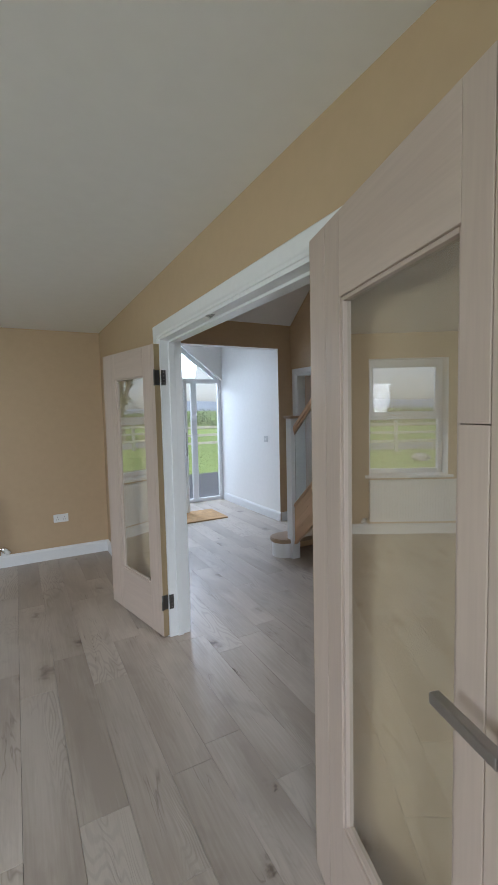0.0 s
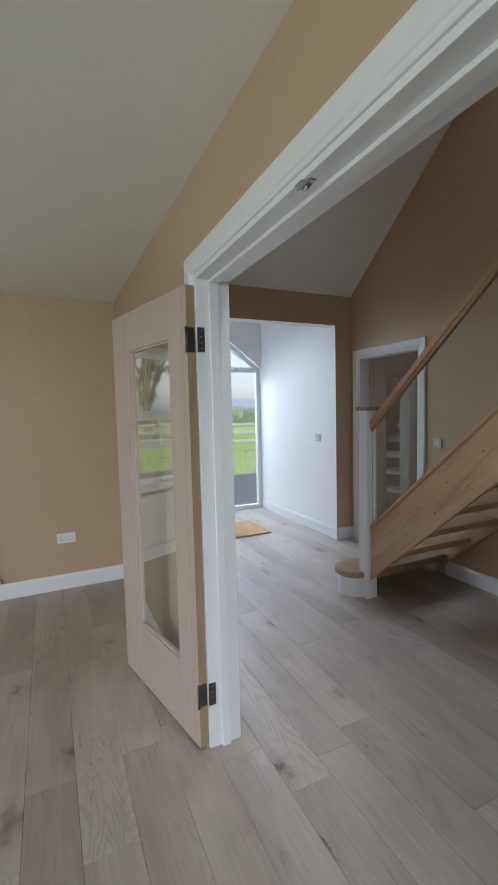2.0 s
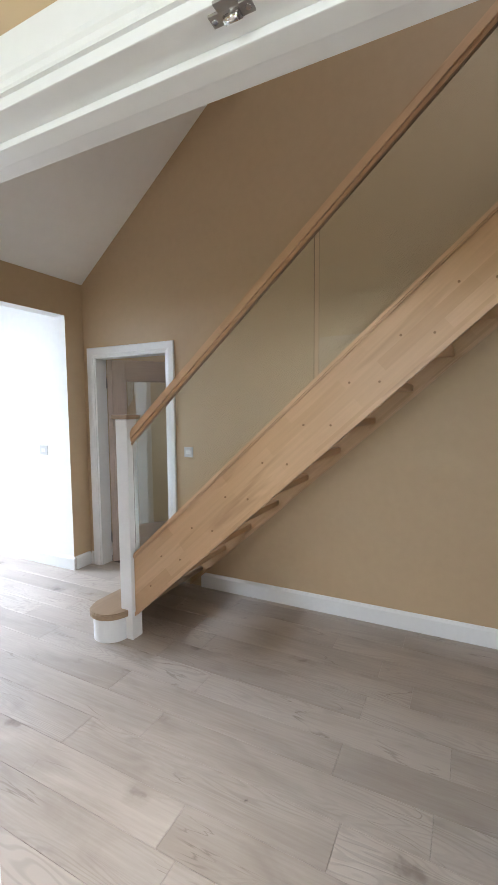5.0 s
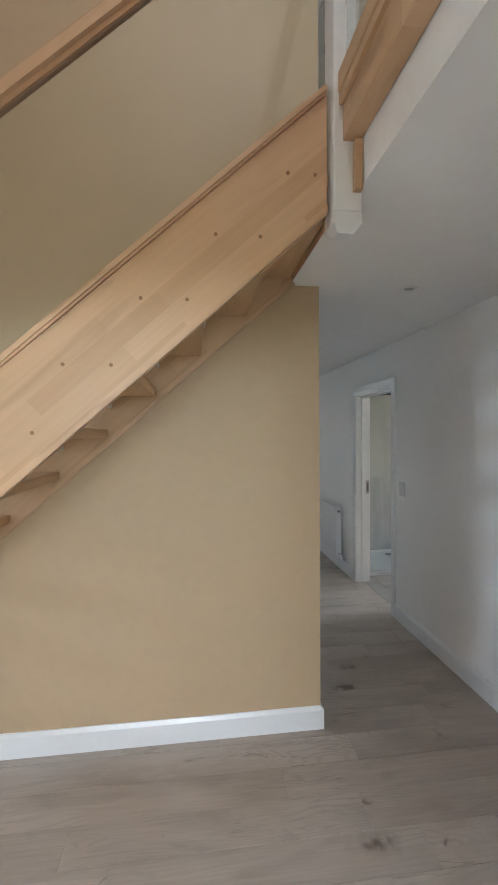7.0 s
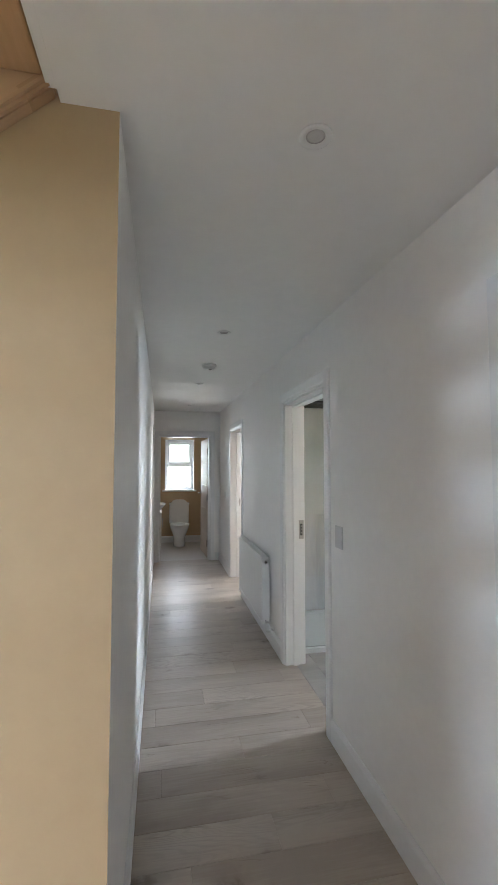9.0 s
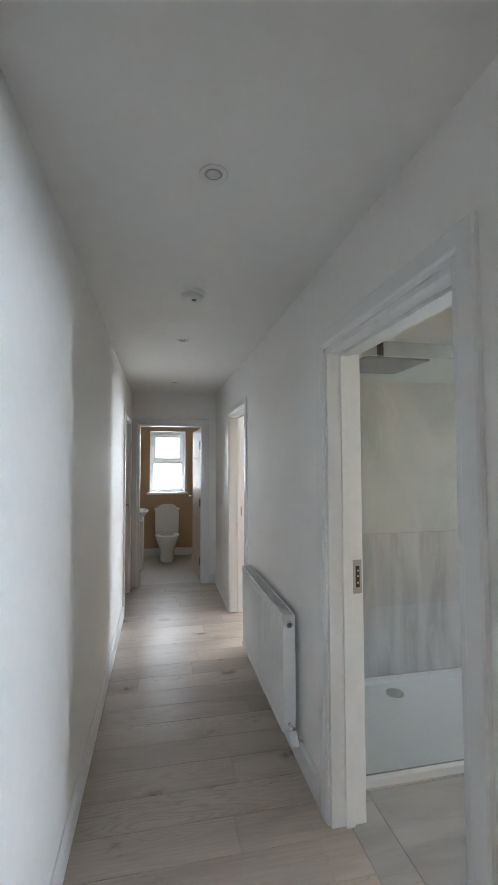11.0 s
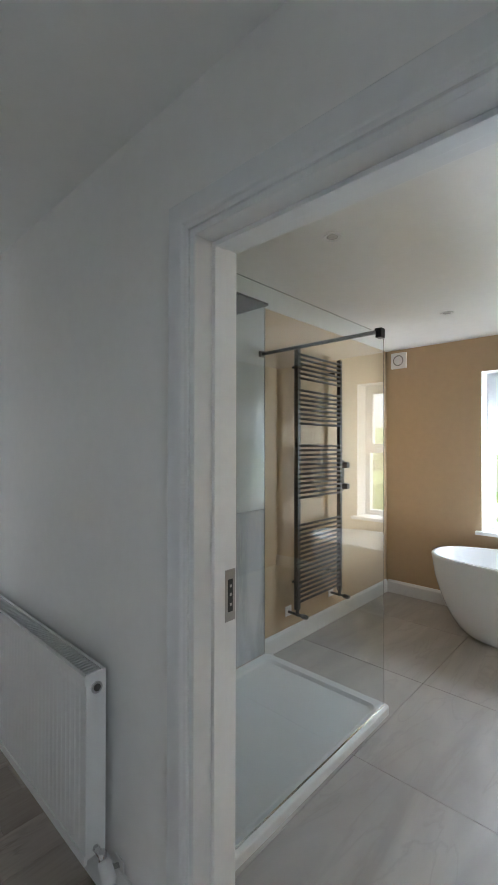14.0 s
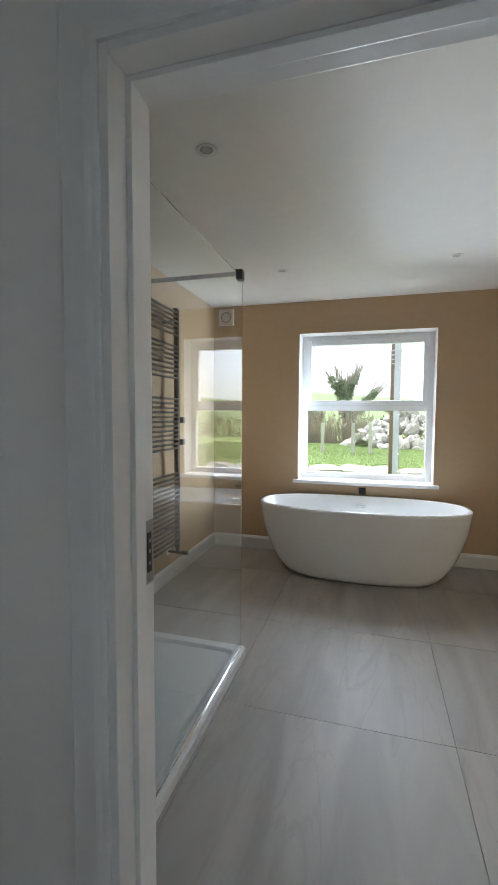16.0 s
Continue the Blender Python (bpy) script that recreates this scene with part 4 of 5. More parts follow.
# ---- doors ----
def hinge(parent, x, z, side):
    h = part("hinge", box(bmesh.new(), (x - 0.003, -0.036, z - 0.05), (x + 0.001, -0.002, z + 0.05), 0.0005), DARKSTEEL, parent, "dark steel butt hinge")
    part("knuckle", tube(bmesh.new(), (x - 0.004, 0.004, z - 0.052), (x - 0.004, 0.004, z + 0.052), 0.006, seg=10), DARKSTEEL, h)


def glazed_leaf(name, width, m, label, handles=True, H=1.98, L=0.042, S=0.165, F=0.215, top=0.195):
    """An oak door leaf with one tall glass panel. x runs from the hinge edge, y is the thickness (0 to -0.04)."""
    d = thing(name, label, "door", m=m)
    T, bot = 0.04, 0.33

    def bx(nm, x0, x1, z0, z1, mm, y0=-T, y1=0.0, bev=0.0025, par=None):
        bm = box(bmesh.new(), (-(x1 - x0) / 2, y0, -(z1 - z0) / 2), ((x1 - x0) / 2, y1, (z1 - z0) / 2), bev)
        return part(nm, bm, mm, par or d, "", pose((x0 + x1) / 2, 0, (z0 + z1) / 2))
    bx("edge_stile", 0, L, 0, H, OAK)
    part("edge_band", box(bmesh.new(), (-0.0012, -T + 0.0005, 0.001), (0.0003, -0.0005, H - 0.001), 0), EDGE_OAK, d, "darker ochre oak lipping on the hinge edge")
    far = width - F + (0.042 if L < 0.1 else 0.07)
    bx("edge_stile", far, width, 0, H, OAK)
    for x0, x1 in ((L + 0.002, S), (width - F, far - 0.002)):
        zs = [0, 0.46, 0.98, 1.50, H] if handles and x0 > width / 2 else [0, H]
        for a, b_ in zip(zs, zs[1:]):
            bx("stile", x0, x1, a + (0.0006 if a else 0), b_ - (0.0006 if b_ < H else 0), OAK)
    bx("top_rail", S, width - F, H - top, H, OAK_X)
    bx("bottom_rail", S, width - F, 0, bot, OAK_X)
    e = 0.011
    for x0, x1, z0, z1 in ((S, S + e, bot, H - top), (width - F - e, width - F, bot, H - top), (S + e, width - F - e, bot, bot + e), (S + e, width - F - e, H - top - e, H - top)):
        bx("glazing_bead", x0, x1, z0, z1, OAK if x1 - x0 < 0.1 else OAK_X, -T * 0.85, -T * 0.15, 0.003)
    gl = part("glass_panel", boxes(((S + 0.008, -0.023, bot + 0.008), (width - F - 0.008, -0.017, H - top - 0.008))), DOOR_GLASS, d)
    clear(gl)
    for z in (0.24, 1.76):
        hinge(d, 0.0, z, 1)
    for s in (1, -1) if handles else ():
        y = 0.0 if s > 0 else -T
        r = part("rose", box(bmesh.new(), (width - 0.085, min(y, y + s * 0.009), 1.019), (width - 0.033, max(y, y + s * 0.009), 1.071), 0.002), STEEL, d, "square satin steel handle rose")
        bm = tube(bmesh.new(), (width - 0.059, y + s * 0.008, 1.045), (width - 0.059, y + s * 0.05, 1.045), 0.010)
        box(bm, (width - 0.19, min(y + s * 0.038, y + s * 0.058), 1.035), (width - 0.045, max(y + s * 0.038, y + s * 0.058), 1.055), 0.003)
        part("lever", bm, STEEL, r, "satin steel lever")
    return d


# x axis from hinge to free edge; the double doors stand open against the tan wall
glazed_leaf("glazed_door", 0.825, pose(0.764, 2.722, 0.008, 0, 0, 90 + 12.5), "limed oak door with tall glass panel, standing open by the doorway", False)
glazed_leaf("glazed_door", 0.86, pose(0.768, 1.027, 0.008, 0, 0, 270 - 15.5) @ pose(0, 0.036, 0), "limed oak door with tall glass panel and lever handle, folded back open", True, 2.04, 0.113, 0.207, 0.199, 0.22)
glazed_leaf("glazed_door", 0.80, pose(3.452, 4.765, 0.008, 0, 0, -38), "limed oak glazed door ajar behind the staircase")


def flush_leaf(name, width, m, label):
    d = thing(name, label, "door", m=m)
    H, T = 1.98, 0.04
    zs = [0, 0.40, 0.80, 1.19, 1.585, H]
    for x0, x1 in ((0, 0.11), (width - 0.11, width)):
        part("stile", box(bmesh.new(), (-(x1 - x0) / 2, -T, -H / 2), ((x1 - x0) / 2, 0, H / 2), 0.002), OAK, d, "", pose((x0 + x1) / 2, 0, H / 2))
    for a, b_ in zip(zs, zs[1:]):
        part("panel", box(bmesh.new(), (-width / 2 + 0.112, -T + 0.001, -(b_ - a) / 2 + 0.002), (width / 2 - 0.112, -0.001, (b_ - a) / 2 - 0.002), 0.003), OAK_X, d, "", pose(width / 2, 0, (a + b_) / 2))
    for s in (1, -1):
        y = 0.0 if s > 0 else -T
        r = part("rose", box(bmesh.new(), (width - 0.085, min(y, y + s * 0.009), 1.010), (width - 0.033, max(y, y + s * 0.009), 1.062), 0.002), STEEL, d)
        bm = tube(bmesh.new(), (width - 0.059, y + s * 0.008, 1.036), (width - 0.059, y + s * 0.05, 1.036), 0.010)
        box(bm, (width - 0.18, min(y + s * 0.04, y + s * 0.058), 1.027), (width - 0.045, max(y + s * 0.04, y + s * 0.058), 1.045), 0.003)
        part("lever", bm, STEEL, r)
    for z in (0.24, 1.0, 1.76):
        hinge(d, 0.0, z, 1)
    return d


flush_leaf("panel_door", 0.762, pose(2.484, -0.231, 0.008), "closed limed oak panel door with steel lever handle")
flush_leaf("panel_door", 0.762, pose(9.475, -0.03, 0.008, 0, 0, 3), "limed oak panel door open into the toilet")
flush_leaf("panel_door", 0.762, pose(8.364, 0.93, 0.008), "closed limed oak door in the corridor")


# catch on the door head, strike plates on the jambs
def strike(name, lo, hi, axis, label):
    s = thing(name, label, "strike plate")
    part("plate", box(bmesh.new(), lo, hi, 0.0015), STEEL, s)
    c = (Vector(lo) + Vector(hi)) / 2
    return s, c


s, c = strike("strike_plate", (5.5265, -0.374, 0.965), (5.5305, -0.334, 1.11), "x", "satin steel strike plate on the door jamb")
part("keep", box(bmesh.new(), (5.525, -0.363, 0.992), (5.5268, -0.345, 1.083), 0.0004), BLACK, s, "black strike box")
for z in (1.012, 1.04, 1.064):
    part("tongue", box(bmesh.new(), (5.5244, -0.359, z - 0.004), (5.5252, -0.351, z + 0.004), 0.0002), STEEL, s)
for z in (0.976, 1.099):
    part("screw", tube(bmesh.new(), (5.5266, -0.354, z), (5.525, -0.354, z), 0.005, seg=10), STEEL, s)
s, c = strike("strike_plate", (8.198, -0.35, 0.98), (8.2015, -0.31, 1.08), "x", "satin steel strike plate on the door jamb")
part("keep", boxes(((8.1965, -0.34, 1.0), (8.1982, -0.32, 1.06))), BLACK, s)
s = thing("door_catch", "small T-shaped steel roller catch under the door head", "door catch")
part("plate", box(bmesh.new(), (0.814, 1.888, 2.0065), (0.833, 1.948, 2.0102), 0.001), STEEL, s)
part("lug", box(bmesh.new(), (0.800, 1.903, 2.0060), (0.8145, 1.933, 2.0102), 0.001), STEEL, s)
part("strike_cup", box(tube(bmesh.new(), (0.8235, 1.908, 2.003), (0.8235, 1.928, 2.003), 0.0055, seg=12), (0.817, 1.905, 2.002), (0.830, 1.909, 2.0068), 0.0005), CHROME, s)
for y in (1.894, 1.942):
    part("screw", tube(bmesh.new(), (0.8235, y, 2.0067), (0.8235, y, 2.0055), 0.0045, 0.0035, 10), CHROME, s)


# ---- switches, sockets ----
def plate(name, axis, face, sign, u, z, w, h, label, rockers=0, sockets=0, mm=None):
    p = thing(name, label, "socket" if sockets else "light switch")

    def b(u0, u1, z0, z1, d0, d1, bev):
        c0, c1 = sorted((face + sign * d0, face + sign * d1))
        lo, hi = ((c0, u0, z0), (c1, u1, z1)) if axis == "x" else ((u0, c0, z0), (u1, c1, z1))
        return box(bmesh.new(), lo, hi, bev)
    part("face_plate", b(u - w / 2, u + w / 2, z - h / 2, z + h / 2, 0, 0.009, 0.003), mm or PLASTIC, p)
    for i in range(rockers):
        uu = u + (i - (rockers - 1) / 2) * 0.026
        part("rocker", b(uu - 0.011, uu + 0.011, z - 0.017, z + 0.017, 0.009, 0.0125, 0.0015), PLASTIC, p)
    for i in range(sockets):
        uu = u + (i - (sockets - 1) / 2) * 0.072
        for du, dz, ww, hh in ((0, 0.012, 0.005, 0.010), (-0.011, -0.014, 0.009, 0.005), (0.011, -0.014, 0.009, 0.005)):
            part("pin_hole", b(uu + du - ww / 2, uu + du + ww / 2, z + dz - hh / 2, z + dz + hh / 2, 0.009, 0.0098, 0), BLACK, p)
        part("rocker", b(uu - 0.005 + 0.02, uu + 0.005 + 0.02, z + 0.012, z + 0.03, 0.009, 0.0125, 0.001), PLASTIC, p)
    return p


plate("wall_socket", "y", 4.92, -1, 0.325, 0.435, 0.146, 0.086, "white double power socket low on the tan wall", sockets=2)
plate("light_switch", "x", 3.115, -1, 5.27, 1.128, 0.10, 0.088, "double light switch with a grey plate on the porch wall", rockers=2, mm=GREYPLATE)
plate("light_switch", "x", 3.322, -1, 3.73, 1.148, 0.086, 0.086, "white double light switch beside the stairs", rockers=2, mm=GREYPLATE)
# here the grey stands for the plate's shading against the wall
plate("light_switch", "y", -0.225, 1, 4.48, 1.15, 0.09, 0.12, "plain switch plate by the bathroom door, its shading put in as grey", rockers=0, mm=GREYPLATE)
plate("light_switch", "y", -0.225, 1, 8.75, 1.1, 0.086, 0.086, "small white switch in the corridor", rockers=1)


# ---- ceiling fittings ----
def downlight(x, y, z=CZ, r=0.045):
    d = thing("downlight", "round white recessed ceiling downlight, switched off", "downlight", "recessed downlights")
    seg = 28
    bm = loft(bmesh.new(), [oval(x, y, z - 0.0005, r, r, seg), oval(x, y, z - 0.005, r, r, seg), oval(x, y, z - 0.007, r * 0.86, r * 0.86, seg), oval(x, y, z - 0.003, r * 0.66, r * 0.66, seg), oval(x, y, z - 0.0012, r * 0.6, r * 0.6, seg)])
    part("bezel", bm, PLASTIC, d)
    part("lens", loft(bmesh.new(), [oval(x, y, z - 0.0016, r * 0.58, r * 0.58, seg), oval(x, y, z - 0.0035, r * 0.4, r * 0.4, seg), oval(x, y, z - 0.004, r * 0.1, r * 0.1, seg)]), LENS, d)


for x, y in ((3.30, 0.34), (5.04, 0.335), (6.88, 0.335), (8.55, 0.335), (5.72, -1.196), (5.725, -2.73), (4.535, -2.73)):
    downlight(x, y)
sm = thing("smoke_alarm", "round white smoke alarm on the corridor ceiling", "smoke alarm")
part("base", loft(bmesh.new(), [oval(5.98, 0.33, CZ, 0.065, 0.065), oval(5.98, 0.33, CZ - 0.018, 0.065, 0.065), oval(5.98, 0.33, CZ - 0.021, 0.056, 0.056)]), PLASTIC, sm)
part("cover", loft(bmesh.new(), [oval(5.98, 0.33, CZ - 0.021, 0.054, 0.054), oval(5.98, 0.33, CZ - 0.036, 0.050, 0.050), oval(5.98, 0.33, CZ - 0.045, 0.032, 0.032)]), PLASTIC, sm)
for a in (0.3, 1.1, 1.9):
    part("grille_slot", box(bmesh.new(), (5.98 - 0.03 + 0.012 * a, 0.31, CZ - 0.0465), (5.98 - 0.024 + 0.012 * a, 0.335, CZ - 0.0445), 0), BLACK, sm)


# ---- radiators ----
def radiator(name, length, height, m, label, valve_at_start=True):
    """Panel radiator: x along the wall, y out of the wall (back at 0.03, front at 0.10)."""
    r = thing(name, label, "radiator", m=m)
    bm = bmesh.new()
    k = int(length / 0.0335)
    pitch = (length - 0.06) / k
    prof = [(0.0, 0.0)]
    for i in range(k):
        x = 0.03 + i * pitch
        prof += [(x + pitch * 0.12, 0.0), (x + pitch * 0.3, 0.003), (x + pitch * 0.7, 0.003), (x + pitch * 0.88, 0.0)]
    prof.append((length, 0.0))
    zs = (0.03, 0.05, height - 0.05, height - 0.03)
    rows = [[bm.verts.new((x, 0.094 + (d if 0 < j < 3 else 0), z)) for x, d in prof] for j, z in enumerate(zs)]
    for a, b_ in zip(rows, rows[1:]):
        for i in range(len(prof) - 1):
            bm.faces.new((a[i], a[i + 1], b_[i + 1], b_[i]))
    part("front_panel", bm, ENAMEL, r)
    part("frame_strip", boxes(((0, 0.088, 0), (length, 0.0985, 0.03)), ((0, 0.088, height - 0.03), (length, 0.0985, height))), ENAMEL, r)
    part("back_panel", box(bmesh.new(), (0.01, 0.03, 0.01), (length - 0.01, 0.042, height - 0.01), 0.003), ENAMEL, r)
    for x in (0.0, length - 0.008):
        part("side_panel", box(bmesh.new(), (x, 0.026, 0.012), (x + 0.008, 0.094, height + 0.002), 0.003), ENAMEL, r)
    for i in range(int(length / 0.018)):
        x = 0.012 + i * 0.018
        if x < length - 0.02:
            part("grille_slat", boxes(((x, 0.036, height - 0.012), (x + 0.006, 0.088, height - 0.004))), ENAMEL, r)
    part("grille_rail", boxes(((0.008, 0.026, height - 0.02), (length - 0.008, 0.036, height)), ), ENAMEL, r)
    part("infill", boxes(((0.02, 0.045, 0.02), (length - 0.02, 0.085, height - 0.03))), DARKSTEEL, r)
    e = 0.0 if valve_at_start else length
    s = -1 if valve_at_start else 1
    part("bleed_plug", tube(bmesh.new(), (e + s * -0.001, 0.06, height - 0.045), (e + s * 0.006, 0.06, height - 0.045), 0.018, seg=18), CHROME, r)
    part("bleed_screw", tube(bmesh.new(), (e + s * 0.006, 0.06, height - 0.045), (e + s * 0.008, 0.06, height - 0.045), 0.011, seg=14), DARKSTEEL, r)
    v = part("valve", tube(tube(bmesh.new(), (e, 0.06, 0.035), (e + s * 0.045, 0.06, 0.035), 0.010), (e + s * 0.045, 0.06, 0.05), (e + s * 0.045, 0.06, -0.005), 0.012), CHROME, r, "chrome radiator valve")
    bm = loft(bmesh.new(), [oval(0, 0, 0, 0.016, 0.016, 20), oval(0, 0, 0.012, 0.021, 0.021, 20), oval(0, 0, 0.055, 0.023, 0.023, 20), oval(0, 0, 0.066, 0.016, 0.016, 20)])
    part("thermostat_head", bm, PLASTIC, v, "white thermostatic valve head", pose(e + s * 0.052, 0.062, 0.03, 0, s * 140, 0))
    part("tail_pipe", tube(bmesh.new(), (e + s * 0.045, 0.06, -0.005), (e + s * 0.045, 0.0, -0.03), 0.0075), CHROME, r)
    part("pipe_plate", box(bmesh.new(), (e + s * 0.045 - 0.025, 0.0, -0.06), (e + s * 0.045 + 0.025, 0.006, -0.005), 0.002), PLASTIC, r)
    for x in (0.15, length - 0.18):
        part("wall_bracket", boxes(((x, 0.0, 0.05), (x + 0.03, 0.03, height - 0.08))), ENAMEL, r)
    return r


radiator("radiator", 1.10, 0.58, pose(5.932, -0.225, 0.168), "white panel radiator on the corridor wall")
radiator("radiator", 1.05, 0.50, pose(-0.27, 4.92, 0.17, 0, 0, 180), "white panel radiator under the living room window")

# ---- bathroom ----
tray = thing("shower_tray", "low white shower tray with a chrome waste", "shower tray")
TX0, TX1, TY0, TY1 = 5.705, 6.602, -1.765, -0.384
bm = bmesh.new()


def rect(x0, x1, y0, y1, z, r, seg=6):
    out = []
    for cx, cy, a0 in ((x1 - r, y1 - r, 0), (x0 + r, y1 - r, 90), (x0 + r, y0 + r, 180), (x1 - r, y0 + r, 270)):
        for i in range(seg + 1):
            a = radians(a0 + 90 * i / seg)
            out.append((cx + r * math.cos(a), cy + r * math.sin(a), z))
    return out


loft(bm, [rect(TX0, TX1, TY0, TY1, 0.0, 0.03), rect(TX0, TX1, TY0, TY1, 0.036, 0.03), rect(TX0 + 0.004, TX1 - 0.004, TY0 + 0.004, TY1 - 0.004, 0.04, 0.03),
          rect(TX0 + 0.055, TX1 - 0.055, TY0 + 0.055, TY1 - 0.055, 0.040, 0.05), rect(TX0 + 0.075, TX1 - 0.075, TY0 + 0.075, TY1 - 0.075, 0.026, 0.05)], smooth=False)
part("tray", bm, TRAY, tray)
part("waste_cover", loft(bmesh.new(), [oval(6.40, -1.02, 0.0262, 0.058, 0.058), oval(6.40, -1.02, 0.033, 0.056, 0.056), oval(6.40, -1.02, 0.035, 0.045, 0.045)]), CHROME, tray, "round chrome waste cover")

for z0, z1, mm in ((0.04, 1.026, WALLSTONE2), (1.028, 2.418, WALLSTONE)):
    bm = box(bmesh.new(), (6.604, -1.735, z0), (6.6195, -0.384, z1), 0.001)
    solo("wall_panel", bm, mm, "pale grey-green marble shower wall panel" if z0 > 1 else "grey streaked marble shower wall panel", "wall panel", "shower wall panels")
bm = box(bmesh.new(), (5.70, -0.394, 0.04), (6.603, -0.3815, 2.418), 0.001)
solo("wall_panel", bm, WALLSTONE, "pale grey-green marble shower wall panel", "wall panel", "shower wall panels")
solo("panel_trim", box(bmesh.new(), (6.6, -1.7405, 0.04), (6.6195, -1.7355, 2.418), 0.001), STEEL, "thin metal edge trim of the shower panel", "trim")

scr = thing("shower_screen", "clear frameless glass shower screen with black support arm", "shower screen")
clear(part("glass_panel", box(bmesh.new(), (5.731, -1.74, 0.042), (5.739, -0.40, 2.075), 0.001), SHOWER_GLASS, scr))
part("wall_channel", box(bmesh.new(), (5.725, -0.415, 0.042), (5.745, -0.395, 2.075), 0.001), BLACK, scr)
part("floor_seal", boxes(((5.728, -1.74, 0.0395), (5.742, -0.40, 0.0425))), CHROME, scr)
arm = part("support_arm", box(bmesh.new(), (5.73, -1.705, 2.075), (6.60, -1.69, 2.096), 0.003), BLACK, scr, "square black support arm")
part("clamp", box(bmesh.new(), (5.715, -1.722, 2.05), (5.755, -1.675, 2.102), 0.004), BLACK, arm)
part("wall_flange", box(bmesh.new(), (6.585, -1.72, 2.065), (6.604, -1.675, 2.106), 0.003), BLACK, arm)

sh = thing("rain_shower", "square dark overhead rain shower on a ceiling arm", "shower head")
part("ceiling_arm", box(bmesh.new(), (6.155, -0.85, 2.15), (6.185, -0.82, 2.42), 0.003), BLACK, sh)
part("ball_joint", tube(bmesh.new(), (6.17, -0.835, 2.155), (6.17, -0.835, 2.13), 0.018, 0.024), CHROME, sh)
part("head_plate", box(bmesh.new(), (5.97, -1.035, 2.118), (6.37, -0.635, 2.13), 0.003), ANTH, sh, "square dark rain head")
bm = bmesh.new()
for i in range(14):
    for j in range(14):
        x, y = 5.97 + 0.02 + 0.36 * (i + 0.5) / 14, -1.035 + 0.02 + 0.36 * (j + 0.5) / 14
        tube(bm, (x, y, 2.1185), (x, y, 2.1145), 0.0035, 0.0025, 6)
part("nozzle_field", bm, BLACK, sh)

# towel radiator
tw = thing("towel_radiator", "tall anthracite ladder towel radiator on the tan wall", "towel radiator")
for y in (-2.02, -2.595):
    part("upright", box(bmesh.new(), (6.515, y - 0.018, 0.28), (6.55, y + 0.018, 2.165), 0.006), ANTH, tw)
for z0, cnt in ((1.955, 6), (1.625, 8), (1.085, 12), (0.335, 17)):
    for i in range(cnt):
        z = z0 + i * 0.0345
        part("rung", tube(bmesh.new(), (6.522, -2.60, z), (6.522, -2.01, z), 0.009, seg=10), ANTH, tw)
for y in (-2.02, -2.595):
    for z in (0.45, 2.05):
        part("bracket", tube(bmesh.new(), (6.54, y + (0.06 if y < -2.3 else -0.06), z), (6.62, y + (0.06 if y < -2.3 else -0.06), z), 0.011), ANTH, tw)
    v = part("valve", tube(tube(bmesh.new(), (6.532, y, 0.285), (6.532, y, 0.235), 0.013), (6.62, y, 0.245), (6.475, y, 0.245), 0.010), ANTH, tw, "black angled valve")
    part("valve_knob", tube(bmesh.new(), (6.49, y, 0.245), (6.445, y, 0.245), 0.017, 0.015), ANTH, v)
    part("pipe_plate", box(bmesh.new(), (6.612, y - 0.035, 0.215), (6.62, y + 0.035, 0.285), 0.002), PLASTIC, v)
vv = thing("shower_valve", "dark square twin control valve on the tan wall", "shower valve")
part("backplate", box(bmesh.new(), (6.598, -2.785, 1.08), (6.62, -2.715, 1.34), 0.003), ANTH, vv)
for z in (1.30, 1.12):
    part("control_knob", box(bmesh.new(), (6.54, -2.772, z - 0.024), (6.599, -2.728, z + 0.024), 0.004), ANTH, vv)

# bath
tub = thing("bathtub", "freestanding oval white acrylic bathtub under the window", "bathtub")
CXB, CYB = 5.135, -3.22
prof = [(0.0, 0.565, 0.24), (0.008, 0.592, 0.256), (0.03, 0.628, 0.274), (0.07, 0.668, 0.292), (0.13, 0.712, 0.312), (0.21, 0.755, 0.331), (0.31, 0.795, 0.347), (0.43, 0.832, 0.361), (0.575, 0.855, 0.37), (0.596, 0.858, 0.372), (0.602, 0.852, 0.366),
        (0.602, 0.832, 0.346), (0.594, 0.824, 0.338), (0.50, 0.795, 0.322), (0.36, 0.735, 0.295), (0.25, 0.655, 0.26), (0.19, 0.56, 0.21), (0.175, 0.44, 0.15)]
rings = []
for z, rx, ry in prof:
    ring = oval(CXB, CYB, z, rx, ry, 72, 2.55)
    rings.append(ring)
part("shell", loft(bmesh.new(), rings), SANITARY, tub)
part("overflow", box(bmesh.new(), (5.095, -3.548, 0.505), (5.175, -3.538, 0.523), 0.004), CHROME, tub, "slim chrome overflow slot")
part("waste", loft(bmesh.new(), [oval(CXB, CYB, 0.1755, 0.035, 0.035, 24), oval(CXB, CYB, 0.181, 0.033, 0.033, 24)]), CHROME, tub)
tap = thing("bath_tap", "short black bath spout on the wall", "tap")
part("spout", box(bmesh.new(), (5.105, -3.65, 0.625), (5.155, -3.55, 0.652), 0.004), BLACK, tap)
part("wall_rose", box(bmesh.new(), (5.10, -3.65, 0.608), (5.16, -3.641, 0.668), 0.003), BLACK, tap)
fan = thing("extractor_fan", "small square white extractor fan high on the wall", "extractor fan")
part("casing", box(bmesh.new(), (6.405, -3.65, 2.232), (6.56, -3.622, 2.388), 0.006), PLASTIC, fan)
bm = bmesh.new()
